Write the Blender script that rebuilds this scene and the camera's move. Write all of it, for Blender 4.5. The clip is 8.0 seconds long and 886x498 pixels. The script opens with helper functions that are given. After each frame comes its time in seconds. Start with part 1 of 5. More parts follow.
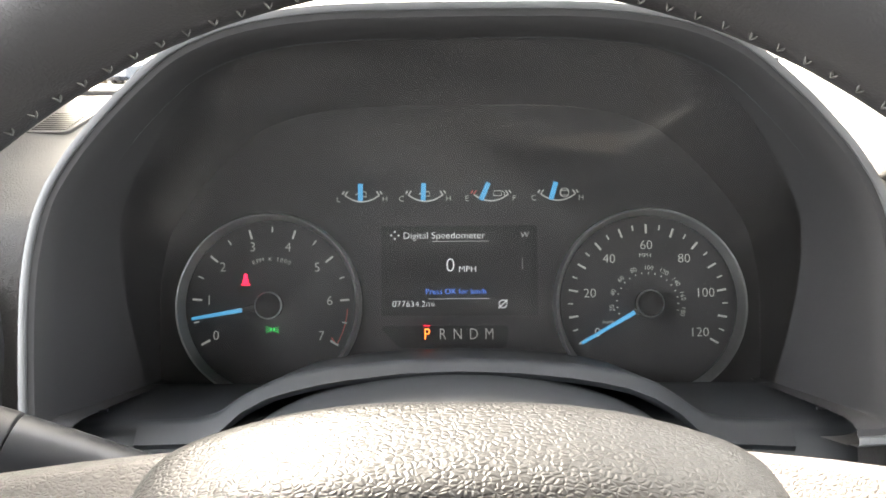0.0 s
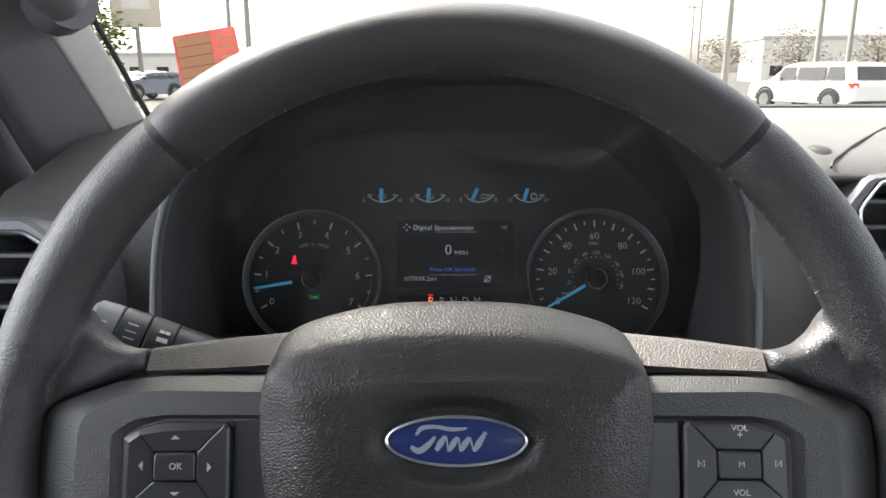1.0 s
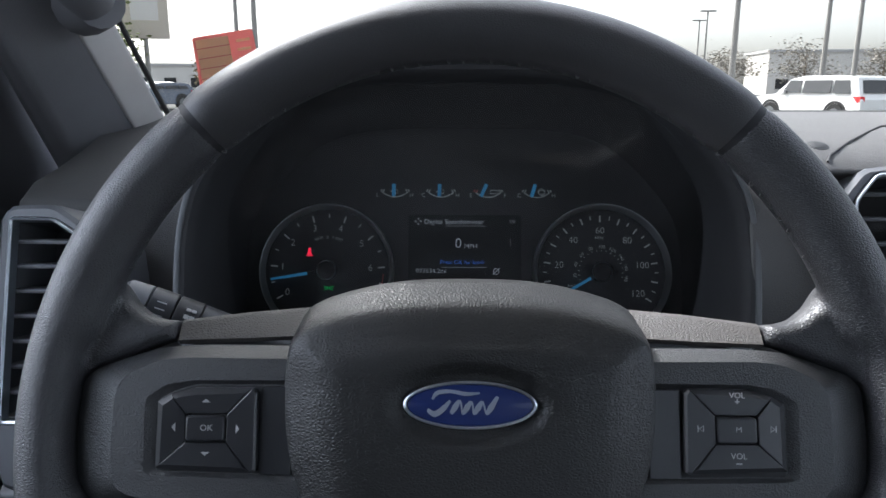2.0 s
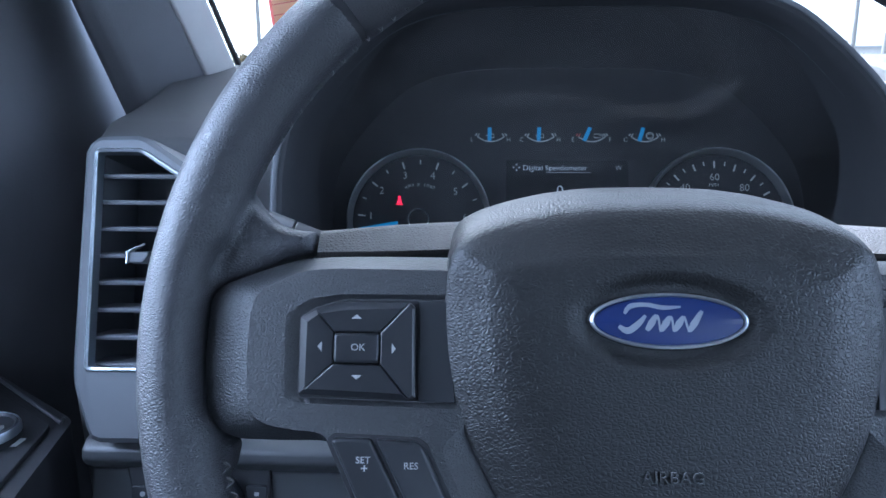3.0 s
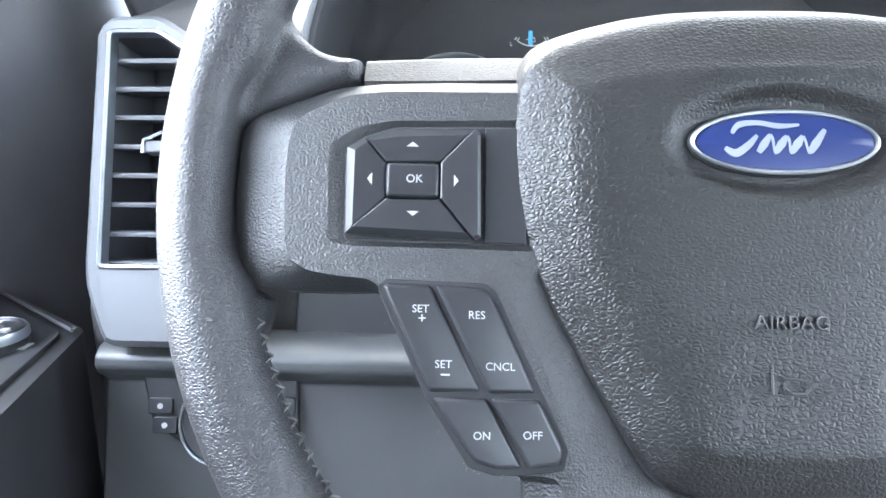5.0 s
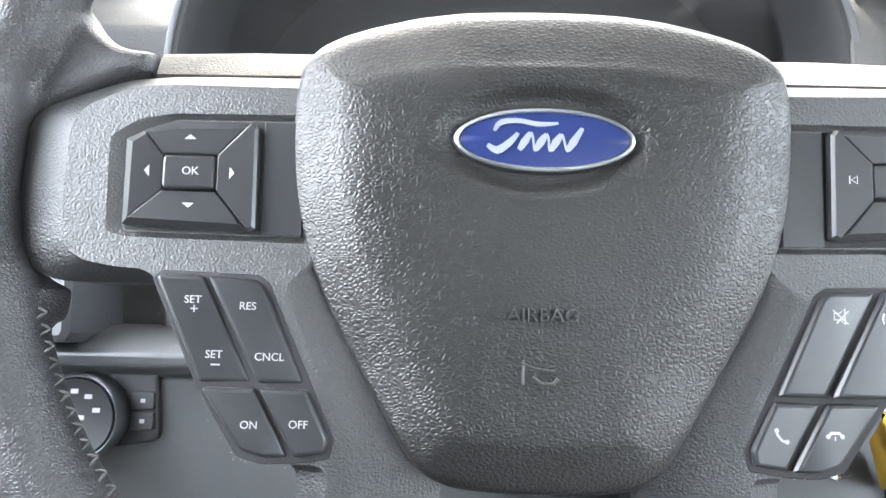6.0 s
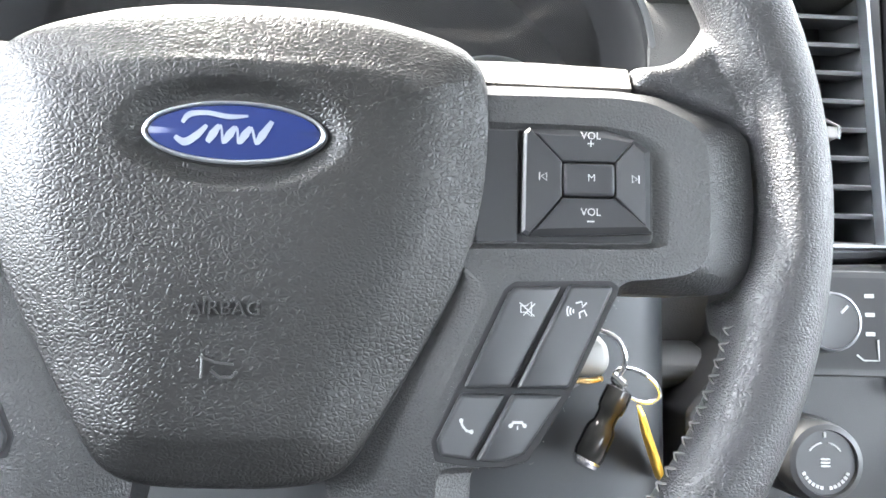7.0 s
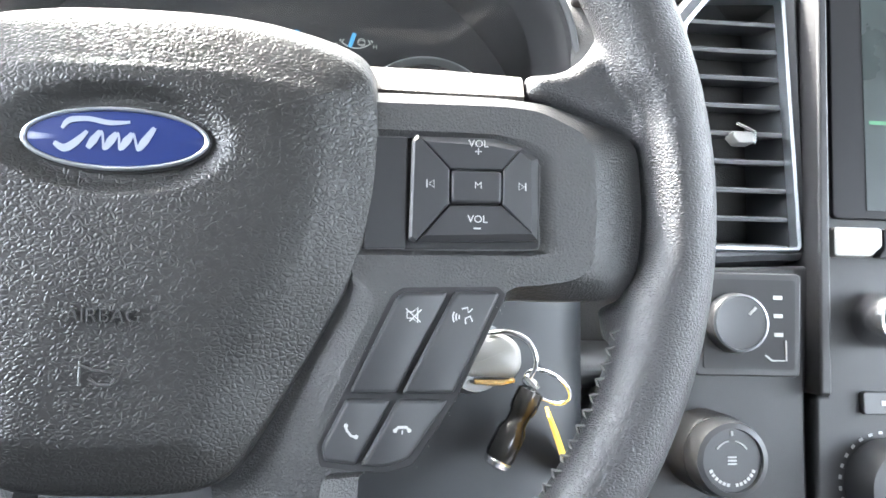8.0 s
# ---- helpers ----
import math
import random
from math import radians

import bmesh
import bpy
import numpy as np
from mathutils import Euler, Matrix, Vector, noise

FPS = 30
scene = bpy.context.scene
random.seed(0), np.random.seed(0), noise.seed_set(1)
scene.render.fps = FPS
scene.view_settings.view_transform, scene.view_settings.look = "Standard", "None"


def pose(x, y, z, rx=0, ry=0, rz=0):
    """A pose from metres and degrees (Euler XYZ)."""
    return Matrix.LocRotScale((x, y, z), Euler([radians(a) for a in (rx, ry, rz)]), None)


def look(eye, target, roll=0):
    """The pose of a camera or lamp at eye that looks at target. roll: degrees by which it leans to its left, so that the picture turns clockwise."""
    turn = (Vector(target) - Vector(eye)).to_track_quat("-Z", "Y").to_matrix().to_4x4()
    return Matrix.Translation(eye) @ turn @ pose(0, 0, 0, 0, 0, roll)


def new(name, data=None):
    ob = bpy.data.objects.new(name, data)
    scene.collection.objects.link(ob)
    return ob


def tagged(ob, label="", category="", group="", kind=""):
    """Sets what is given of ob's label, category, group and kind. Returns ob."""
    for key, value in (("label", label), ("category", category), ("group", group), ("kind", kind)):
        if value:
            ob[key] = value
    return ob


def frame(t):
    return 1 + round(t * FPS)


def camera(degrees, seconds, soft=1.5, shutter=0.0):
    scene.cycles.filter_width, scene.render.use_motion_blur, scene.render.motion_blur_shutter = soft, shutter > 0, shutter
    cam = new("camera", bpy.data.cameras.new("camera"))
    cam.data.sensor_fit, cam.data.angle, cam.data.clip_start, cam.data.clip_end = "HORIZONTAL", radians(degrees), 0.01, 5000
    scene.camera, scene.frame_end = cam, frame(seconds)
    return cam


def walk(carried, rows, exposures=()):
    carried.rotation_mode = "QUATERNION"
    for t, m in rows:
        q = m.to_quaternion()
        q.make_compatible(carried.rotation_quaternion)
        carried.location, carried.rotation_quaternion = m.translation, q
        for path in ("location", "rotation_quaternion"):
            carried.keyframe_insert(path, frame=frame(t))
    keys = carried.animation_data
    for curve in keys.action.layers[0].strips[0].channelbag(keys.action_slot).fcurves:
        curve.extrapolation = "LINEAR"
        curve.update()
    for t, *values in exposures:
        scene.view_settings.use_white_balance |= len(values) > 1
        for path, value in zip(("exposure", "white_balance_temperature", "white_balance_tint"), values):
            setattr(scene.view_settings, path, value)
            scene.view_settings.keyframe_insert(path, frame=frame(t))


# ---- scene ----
# A pickup truck's driving place: the wheel's own frame is x right, y up its face, z towards the driver.
cam = camera(64.0, 8.0, soft=1.6)
PATH = [
    (0, (0.0, -0.108, 1.423), (-0.036, 1.821, 0.895), -0.7),
    (0.1, (0.0, -0.116, 1.426), (-0.037, 1.814, 0.902), -0.7),
    (0.2, (0.0, -0.135, 1.431), (-0.041, 1.799, 0.921), -0.8),
    (0.3, (0.0, -0.145, 1.434), (-0.043, 1.789, 0.925), -0.9),
    (0.5, (-0.001, -0.172, 1.433), (-0.043, 1.763, 0.931), -0.7),
    (0.8, (-0.004, -0.220, 1.437), (-0.027, 1.720, 0.948), -0.2),
    (1, (-0.003, -0.25, 1.439), (-0.019, 1.691, 0.956), -0.1),
    (1.2, (-0.003, -0.268, 1.432), (-0.019, 1.674, 0.954), 0.0),
    (2.3, (-0.014, -0.272, 1.427), (-0.055, 1.677, 0.979), 0.1),
    (2.5, (-0.03, -0.262, 1.415), (-0.083, 1.686, 0.965), 0.0),
    (3, (-0.069, -0.242, 1.382), (-0.153, 1.704, 0.928), -0.1),
    (3.5, (-0.083, -0.23, 1.351), (-0.182, 1.711, 0.882), -0.1),
    (4, (-0.09, -0.223, 1.327), (-0.205, 1.714, 0.843), -0.2),
    (4.2, (-0.089, -0.219, 1.324), (-0.214, 1.715, 0.828), -0.5),
    (5.3, (-0.089, -0.219, 1.321), (-0.194, 1.719, 0.838), 0.1),
    (5.5, (-0.08, -0.219, 1.322), (-0.181, 1.717, 0.833), 0.3),
    (6, (-0.026, -0.221, 1.32), (-0.066, 1.72, 0.838), 1.0),
    (6.3, (0.001, -0.221, 1.321), (-0.013, 1.717, 0.813), 1.3),
    (6.4, (0.0115, -0.221, 1.322), (0.012, 1.716, 0.812), 1.4),
    (6.5, (0.017, -0.221, 1.322), (0.033, 1.715, 0.817), 1.5),
    (7, (0.052, -0.223, 1.32), (0.166, 1.716, 0.845), 2.3),
    (7.5, (0.071, -0.226, 1.322), (0.225, 1.71, 0.846), 2.7),
    (8, (0.079, -0.226, 1.325), (0.269, 1.705, 0.842), 2.9),
]
EXPOSURES = [(0, 5.25, 6900, 10), (0.5, 4.8, 6700, 10), (1.0, 3.75, 6400, 10), (2.3, 2.9, 5350, 10), (3.0, 3.9, 4700, 10), (3.5, 4.8, 4750, 8), (4.2, 5.6, 5050, 7), (5.3, 5.65, 5950, 8), (6.5, 5.7, 6300, 8), (8, 5.6, 6150, 8)]
walk(cam, [(t, look(eye, target, roll)) for t, eye, target, roll in PATH], EXPOSURES)

# ---- light ----
SUN_UP, SUN_TURN = 47.0, -48.0
world = bpy.data.worlds.new("sky")
scene.world = world
world.use_nodes = True
wn = world.node_tree.nodes
sky = wn.new("ShaderNodeTexSky")
sky.sky_type, sky.sun_disc = "NISHITA", False
sky.sun_elevation, sky.sun_rotation = radians(SUN_UP), radians(SUN_TURN)
sky.dust_density = 4.0
pale = wn.new("ShaderNodeHueSaturation")
pale.inputs["Saturation"].default_value = 0.3
world.node_tree.links.new(sky.outputs[0], pale.inputs["Color"])
world.node_tree.links.new(pale.outputs[0], wn["Background"].inputs[0])
wn["Background"].inputs[1].default_value = 0.15
sun = new("sun", bpy.data.lights.new("sun", "SUN"))
sun.data.energy, sun.data.angle, sun.data.color = 2.0, radians(10), (1.0, 0.93, 0.84)
toward = Vector((math.sin(radians(SUN_TURN)), math.cos(radians(SUN_TURN)), math.tan(radians(SUN_UP))))
sun.matrix_basis = look(toward * 20, (0, 0, 0))

# ---- materials ----
def material(name, color, rough=0.5, metal=0.0, grain=None, vary=0.12, spec=0.5, glow=None, glow_strength=1.0, coat=0.0):
    """grain: (kind, cells per metre, bump strength, bump depth in metres)."""
    m = bpy.data.materials.new(name)
    m.use_nodes = True
    nt = m.node_tree
    n, link = nt.nodes, nt.links
    b = n["Principled BSDF"]
    b.inputs["Roughness"].default_value = rough
    b.inputs["Metallic"].default_value = metal
    b.inputs["Specular IOR Level"].default_value = spec
    b.inputs["Coat Weight"].default_value = coat
    if glow:
        b.inputs["Emission Color"].default_value = (*glow, 1)
        b.inputs["Emission Strength"].default_value = glow_strength
    co = n.new("ShaderNodeTexCoord")
    big = n.new("ShaderNodeTexNoise")
    big.inputs["Scale"].default_value = 14.0
    big.inputs["Detail"].default_value = 6.0
    link.new(co.outputs["Object"], big.inputs["Vector"])
    ramp = n.new("ShaderNodeMapRange")
    ramp.inputs["From Min"].default_value, ramp.inputs["From Max"].default_value = 0.3, 0.7
    ramp.inputs["To Min"].default_value, ramp.inputs["To Max"].default_value = 1 - vary, 1 + vary
    link.new(big.outputs["Fac"], ramp.inputs["Value"])
    mul = n.new("ShaderNodeMix")
    mul.data_type, mul.blend_type = "RGBA", "MULTIPLY"
    mul.inputs["Factor"].default_value = 1.0
    mul.inputs["A"].default_value = (*color, 1)
    link.new(ramp.outputs[0], mul.inputs["B"])
    link.new(mul.outputs["Result"], b.inputs["Base Color"])
    worn = n.new("ShaderNodeMapRange")
    worn.inputs["From Min"].default_value, worn.inputs["From Max"].default_value = 0.3, 0.7
    worn.inputs["To Min"].default_value, worn.inputs["To Max"].default_value = max(0.02, rough - 0.06), min(1, rough + 0.06)
    link.new(big.outputs["Fac"], worn.inputs["Value"])
    link.new(worn.outputs[0], b.inputs["Roughness"])
    if grain:
        kind, scale, strength, depth = grain
        bump = n.new("ShaderNodeBump")
        bump.inputs["Strength"].default_value, bump.inputs["Distance"].default_value = strength, depth
        if kind == "leather":
            warp = n.new("ShaderNodeTexNoise")
            warp.inputs["Scale"].default_value = scale * 0.45
            warp.inputs["Detail"].default_value = 1.0
            link.new(co.outputs["Object"], warp.inputs["Vector"])
            mixv = n.new("ShaderNodeMix")
            mixv.data_type, mixv.blend_type = "RGBA", "LINEAR_LIGHT"
            mixv.inputs["Factor"].default_value = 0.55 / scale
            link.new(co.outputs["Object"], mixv.inputs["A"])
            link.new(warp.outputs["Color"], mixv.inputs["B"])
            squash = n.new("ShaderNodeMapping")
            squash.inputs["Scale"].default_value = (0.82, 1.16, 1.0)
            link.new(mixv.outputs["Result"], squash.inputs["Vector"])
            cell = n.new("ShaderNodeTexVoronoi")
            cell.feature = "DISTANCE_TO_EDGE"
            cell.inputs["Scale"].default_value = scale
            cell.inputs["Randomness"].default_value = 0.95
            link.new(squash.outputs["Vector"], cell.inputs["Vector"])
            dome = n.new("ShaderNodeMapRange")
            dome.interpolation_type = "SMOOTHSTEP"
            dome.inputs["From Max"].default_value = 0.32
            link.new(cell.outputs["Distance"], dome.inputs["Value"])
            pores = n.new("ShaderNodeTexNoise")
            pores.inputs["Scale"].default_value = scale * 0.9
            link.new(co.outputs["Object"], pores.inputs["Vector"])
            height = n.new("ShaderNodeMath")
            height.operation = "MULTIPLY_ADD"
            height.inputs[1].default_value = 0.25
            link.new(pores.outputs["Fac"], height.inputs[0])
            link.new(dome.outputs[0], height.inputs[2])
            link.new(height.outputs[0], bump.inputs["Height"])
        else:
            fine = n.new("ShaderNodeTexNoise")
            fine.inputs["Scale"].default_value = scale
            fine.inputs["Detail"].default_value = 3.0
            link.new(co.outputs["Object"], fine.inputs["Vector"])
            link.new(fine.outputs["Fac"], bump.inputs["Height"])
        link.new(bump.outputs[0], b.inputs["Normal"])
    return m


LEATHER = material("rim_leather", (0.0304, 0.0304, 0.0323), 0.44, spec=0.6, grain=("leather", 780, 0.55, 0.0003))
LEATHER_SMOOTH = material("rim_leather_smooth", (0.0359, 0.0352, 0.0366), 0.5, spec=0.567, grain=("leather", 900, 0.2, 0.0003))
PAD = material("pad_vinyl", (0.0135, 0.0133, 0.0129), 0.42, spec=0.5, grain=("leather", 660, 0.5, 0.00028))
# smooth copy of the pad vinyl, paler to paint light on embossed edges
PAD_SMOOTH_PALE = material("pad_vinyl_smooth_pale", (0.0359, 0.0359, 0.0359), 0.4, vary=0.05, spec=0.7425)
STRIP = material("spoke_strip_vinyl", (0.060, 0.055, 0.051), 0.55, grain=("leather", 800, 0.5, 0.0004))
BEZEL = material("spoke_plastic", (0.0145, 0.0149, 0.0156), 0.42, spec=0.8775, grain=("noise", 1250, 0.8, 0.0006))
BUTTON = material("button_plastic", (0.025, 0.0258, 0.028), 0.38, vary=0.05, grain=("noise", 4000, 0.08, 0.0001))
GAP = material("dark_gap", (0.0138, 0.0138, 0.0152), 0.7)
MARK = material("white_print", (0.39, 0.39, 0.382), 0.5, vary=0.04)
THREAD = material("grey_thread", (0.1173, 0.1173, 0.1132), 0.75)
BADGE_SILVER = material("badge_silver", (0.2346, 0.2553, 0.3036), 0.35, vary=0.04)
CHROME = material("chrome", (0.78, 0.79, 0.8), 0.22, 1.0, vary=0.03)
SATIN = material("satin_silver", (0.5934, 0.6348, 0.6762), 0.34, 1.0, vary=0.05)
BLUE = material("badge_blue", (0.0138, 0.0242, 0.0994), 0.35, vary=0.05, spec=0.3375)
DASH = material("dash_vinyl", (0.068, 0.066, 0.064), 0.62, grain=("leather", 700, 0.4, 0.0004))
DASH_DARK = material("dash_plastic_dark", (0.0165, 0.0165, 0.0178), 0.5, grain=("noise", 1500, 0.3, 0.0003))
POD = material("vent_pod_plastic", (0.0911, 0.0938, 0.0994), 0.42, grain=("noise", 2200, 0.15, 0.0002))
SLAT = material("slat_plastic", (0.0994, 0.1016, 0.1082), 0.42)
FACE = material("cluster_face", (0.038, 0.038, 0.0398), 0.8, spec=0.27, vary=0.05)
FACE_HOOD = material("binnacle_plastic", (0.026, 0.026, 0.0274), 0.8, spec=0.297, grain=("noise", 1800, 0.3, 0.0003))
SCREEN = material("screen_black", (0.011, 0.011, 0.0124), 0.45, vary=0.02, spec=0.2025)
PRINT = material("gauge_print", (0.414, 0.4071, 0.3933), 0.6, vary=0.04, glow=(0.9, 0.9, 0.85), glow_strength=0.0083)
LIT = material("lit_white", (0.6762, 0.6955, 0.6955), 0.6, vary=0.02, glow=(0.9, 0.95, 1.0), glow_strength=0.0248)
LIT_BLUE = material("lit_blue", (0.0552, 0.207, 0.3588), 0.5, vary=0.02, glow=(0.07, 0.36, 0.66), glow_strength=0.0304)
LIT_DIM = material("lit_blue_text", (0.069, 0.207, 0.69), 0.5, vary=0.02, glow=(0.04, 0.15, 0.6), glow_strength=0.0724)
LIT_RED = material("lit_red", (0.828, 0.0276, 0.0414), 0.5, vary=0.02, glow=(1.0, 0.01, 0.05), glow_strength=0.1207)
LIT_AMBER = material("lit_amber", (0.95, 0.276, 0.0414), 0.5, vary=0.02, glow=(1.0, 0.16, 0.02), glow_strength=0.169)
LIT_GREEN = material("lit_green", (0.0276, 0.69, 0.1104), 0.5, vary=0.02, glow=(0.02, 0.7, 0.12), glow_strength=0.0483)
LINE_GREEN = material("screen_green", (0.0414, 0.138, 0.069), 0.5, vary=0.02, glow=(0.03, 0.2, 0.07), glow_strength=0.0138)
RING = material("dial_ring_metal", (0.621, 0.6417, 0.6417), 0.35, 1.0, vary=0.05)
DIM_METAL = material("dim_metal", (0.2484, 0.2622, 0.276), 0.4, 1.0, vary=0.05)
LIP = material("hood_lip_plastic", (0.069, 0.0718, 0.0759), 0.45, spec=0.675, grain=("noise", 1800, 0.12, 0.0002))
LEDGE = material("ledge_plastic", (0.0235, 0.0262, 0.0294), 0.5, vary=0.05, spec=0.4725)
LIT_GREY = material("lit_grey", (0.414, 0.414, 0.414), 0.6, vary=0.02, glow=(0.8, 0.8, 0.8), glow_strength=0.0145)
KNEE = material("knee_plastic", (0.069, 0.0704, 0.0718), 0.36, spec=0.6075, grain=("noise", 1400, 0.25, 0.0003))
GLOSSY = material("glossy_black", (0.0248, 0.0248, 0.0248), 0.15, vary=0.03)
ALU = material("pale_silver", (0.276, 0.2691, 0.2553), 0.42, 0.2, vary=0.06)
SHOWN = material("screen_picture", (0.0221, 0.0304, 0.0304), 0.3, vary=0.3, glow=(0.05, 0.08, 0.08), glow_strength=0.0028)
LEAF_BROWN = material("leaf_brown", (0.16, 0.13, 0.07), 0.8)
# lightened so that the far trees look hazy
LEAF_GREY = material("leaf_grey", (0.24, 0.22, 0.19), 0.9)
REDLINE = material("redline_print", (0.483, 0.0828, 0.0828), 0.6, vary=0.03)
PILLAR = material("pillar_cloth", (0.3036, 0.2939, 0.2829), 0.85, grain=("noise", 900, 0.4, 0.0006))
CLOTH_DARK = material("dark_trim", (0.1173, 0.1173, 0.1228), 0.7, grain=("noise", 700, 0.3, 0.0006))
HEADLINER = material("headliner_cloth", (0.5, 0.49, 0.46), 0.9, grain=("noise", 900, 0.3, 0.0006))
DUST = material("dust", (0.3, 0.29, 0.27), 0.9)
RUBBER = material("rubber_seal", (0.0166, 0.0166, 0.0166), 0.6)
YELLOW = material("yellow_tag", (0.66, 0.4, 0.04), 0.45, vary=0.08)
BRASS = material("brass", (0.828, 0.5796, 0.276), 0.3, 1.0)
ASPHALT = material("asphalt", (0.06, 0.06, 0.06), 0.9, grain=("noise", 60, 0.4, 0.004))
CAR_WHITE = material("car_white", (0.8, 0.8, 0.79), 0.25, vary=0.02, coat=0.8)
CAR_BLUE = material("car_dark_blue", (0.05, 0.07, 0.12), 0.25, vary=0.02, coat=0.8)
CAR_GLASS = material("car_glass", (0.02, 0.022, 0.025), 0.08, vary=0.02)
TYRE = material("tyre", (0.02, 0.02, 0.02), 0.8)
LAMP_RED = material("tail_lamp_red", (0.7, 0.03, 0.03), 0.2, vary=0.02)
# steel lightened to put the outdoor haze into its colour
POLE = material("pole_steel", (0.26, 0.25, 0.235), 0.6)
SIGN = material("sign_tan", (0.5, 0.45, 0.38), 0.7)
LEAF = material("leaf", (0.11, 0.13, 0.03), 0.7)
BARK = material("bark", (0.12, 0.09, 0.06), 0.9)
# raised in tone to paint haze over the distant walls
FAR = material("far_wall", (0.62, 0.6, 0.57), 0.9)
FAR_ROOF = material("far_roof", (0.45, 0.45, 0.45), 0.8)


def pane_material(name, tint, gloss, dust=0.0):
    m = bpy.data.materials.new(name)
    m.use_nodes = True
    n, link = m.node_tree.nodes, m.node_tree.links
    n.remove(n["Principled BSDF"])
    clear, shine, fres, mix = n.new("ShaderNodeBsdfTransparent"), n.new("ShaderNodeBsdfGlossy"), n.new("ShaderNodeFresnel"), n.new("ShaderNodeMixShader")
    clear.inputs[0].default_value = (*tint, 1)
    shine.inputs["Roughness"].default_value = gloss
    fres.inputs["IOR"].default_value = 1.45
    # pale film, uneven by noise, that paints a haze over the pane
    film, layer, specks = n.new("ShaderNodeBsdfDiffuse"), n.new("ShaderNodeMixShader"), n.new("ShaderNodeTexNoise")
    film.inputs[0].default_value = (0.6, 0.58, 0.56, 1)
    specks.inputs["Scale"].default_value, specks.inputs["Detail"].default_value = 9.0, 8.0
    amount = n.new("ShaderNodeMath")
    amount.operation = "MULTIPLY"
    amount.inputs[1].default_value = dust * 2
    link.new(specks.outputs["Fac"], amount.inputs[0])
    link.new(amount.outputs[0], layer.inputs[0])
    link.new(clear.outputs[0], layer.inputs[1])
    link.new(film.outputs[0], layer.inputs[2])
    link.new(fres.outputs[0], mix.inputs[0])
    link.new(layer.outputs[0], mix.inputs[1])
    link.new(shine.outputs[0], mix.inputs[2])
    link.new(mix.outputs[0], n["Material Output"].inputs[0])
    return m


def paper_material(name, color):
    m = bpy.data.materials.new(name)
    m.use_nodes = True
    n, link = m.node_tree.nodes, m.node_tree.links
    n.remove(n["Principled BSDF"])
    front, back, mix = n.new("ShaderNodeBsdfDiffuse"), n.new("ShaderNodeBsdfTranslucent"), n.new("ShaderNodeMixShader")
    fibre, shade = n.new("ShaderNodeTexNoise"), n.new("ShaderNodeMix")
    fibre.inputs["Scale"].default_value = 300
    shade.data_type, shade.blend_type = "RGBA", "MULTIPLY"
    shade.inputs["Factor"].default_value, shade.inputs["A"].default_value = 0.15, (*color, 1)
    link.new(fibre.outputs["Color"], shade.inputs["B"])
    for b in (front, back):
        link.new(shade.outputs["Result"], b.inputs[0])
    link.new(front.outputs[0], mix.inputs[1])
    link.new(back.outputs[0], mix.inputs[2])
    link.new(mix.outputs[0], n["Material Output"].inputs[0])
    return m


TAG_RED = paper_material("tag_red", (0.66, 0.3, 0.27))
TAG_TAN = paper_material("tag_tan", (0.85, 0.72, 0.45))
# the tint puts a dimming of the bright outdoors into the glass colour
PANE = pane_material("dimming_glass", (0.37, 0.355, 0.315), 0.02)
# last value: how much pale haze is painted over the dials
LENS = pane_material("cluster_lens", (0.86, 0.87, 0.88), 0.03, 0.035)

# ---- helpers of the build ----
LEAN_BACK = 19.5
HUB = pose(0, 0, 1.30) @ pose(0, 0, 0, 90 - LEAN_BACK)


def mm(*points):
    return [(x / 1000, y / 1000) for x, y in points]


def thing(name, label, category, m=HUB, group="", kind=""):
    ob = new(name)
    ob.empty_display_size = 0.02
    ob.matrix_basis = m
    return tagged(ob, label, category, group, kind)


def finish(ob, m, smooth=True, bevel=0.0, segments=2, angle=30):
    ob.data.materials.append(m)
    if smooth:
        for p in ob.data.polygons:
            p.use_smooth = True
        ob.data.set_sharp_from_angle(angle=radians(angle))
    if bevel:
        b = ob.modifiers.new("bevel", "BEVEL")
        b.width, b.segments, b.limit_method, b.angle_limit = bevel, segments, "ANGLE", radians(28)
        b.harden_normals = True
    return ob


def part(name, bm, m, parent, label="", bevel=0.0, segments=2, smooth=True, angle=35):
    me = bpy.data.meshes.new(name)
    bmesh.ops.recalc_face_normals(bm, faces=bm.faces)
    bm.to_mesh(me)
    bm.free()
    ob = new(name, me)
    ob.parent = parent
    if label:
        tagged(ob, label)
    return finish(ob, m, smooth, bevel, segments, angle)


def solid(name, bm, m, label, category, group="", kind="", at=None, bevel=0.0, segments=2, smooth=True, angle=35):
    ob = part(name, bm, m, None, "", bevel, segments, smooth, angle)
    if at is not None:
        ob.matrix_basis = at
    return tagged(ob, label, category, group, kind)


def facing(ob, eye):
    """Turn an open sheet's faces towards a place in its own frame."""
    me = ob.data
    if sum((Vector(eye) - p.center).dot(p.normal) for p in me.polygons) < 0:
        me.flip_normals()
    return ob


def loft(loops, cap0=True, cap1=True, closed=True, bm=None):
    """Skin over loops of equal length, each a list of 3D points."""
    bm = bm or bmesh.new()
    rows = [[bm.verts.new(p) for p in loop] for loop in loops]
    k = len(rows[0])
    for a, b in zip(rows, rows[1:]):
        for i in range(k if closed else k - 1):
            j = (i + 1) % k
            bm.faces.new((a[i], a[j], b[j], b[i]))
    if cap0:
        bm.faces.new(rows[0])
    if cap1:
        bm.faces.new(rows[-1])
    return bm


def prism(outline, z0, z1, bm=None):
    return loft([[(x, y, z0) for x, y in outline], [(x, y, z1) for x, y in outline]], bm=bm)


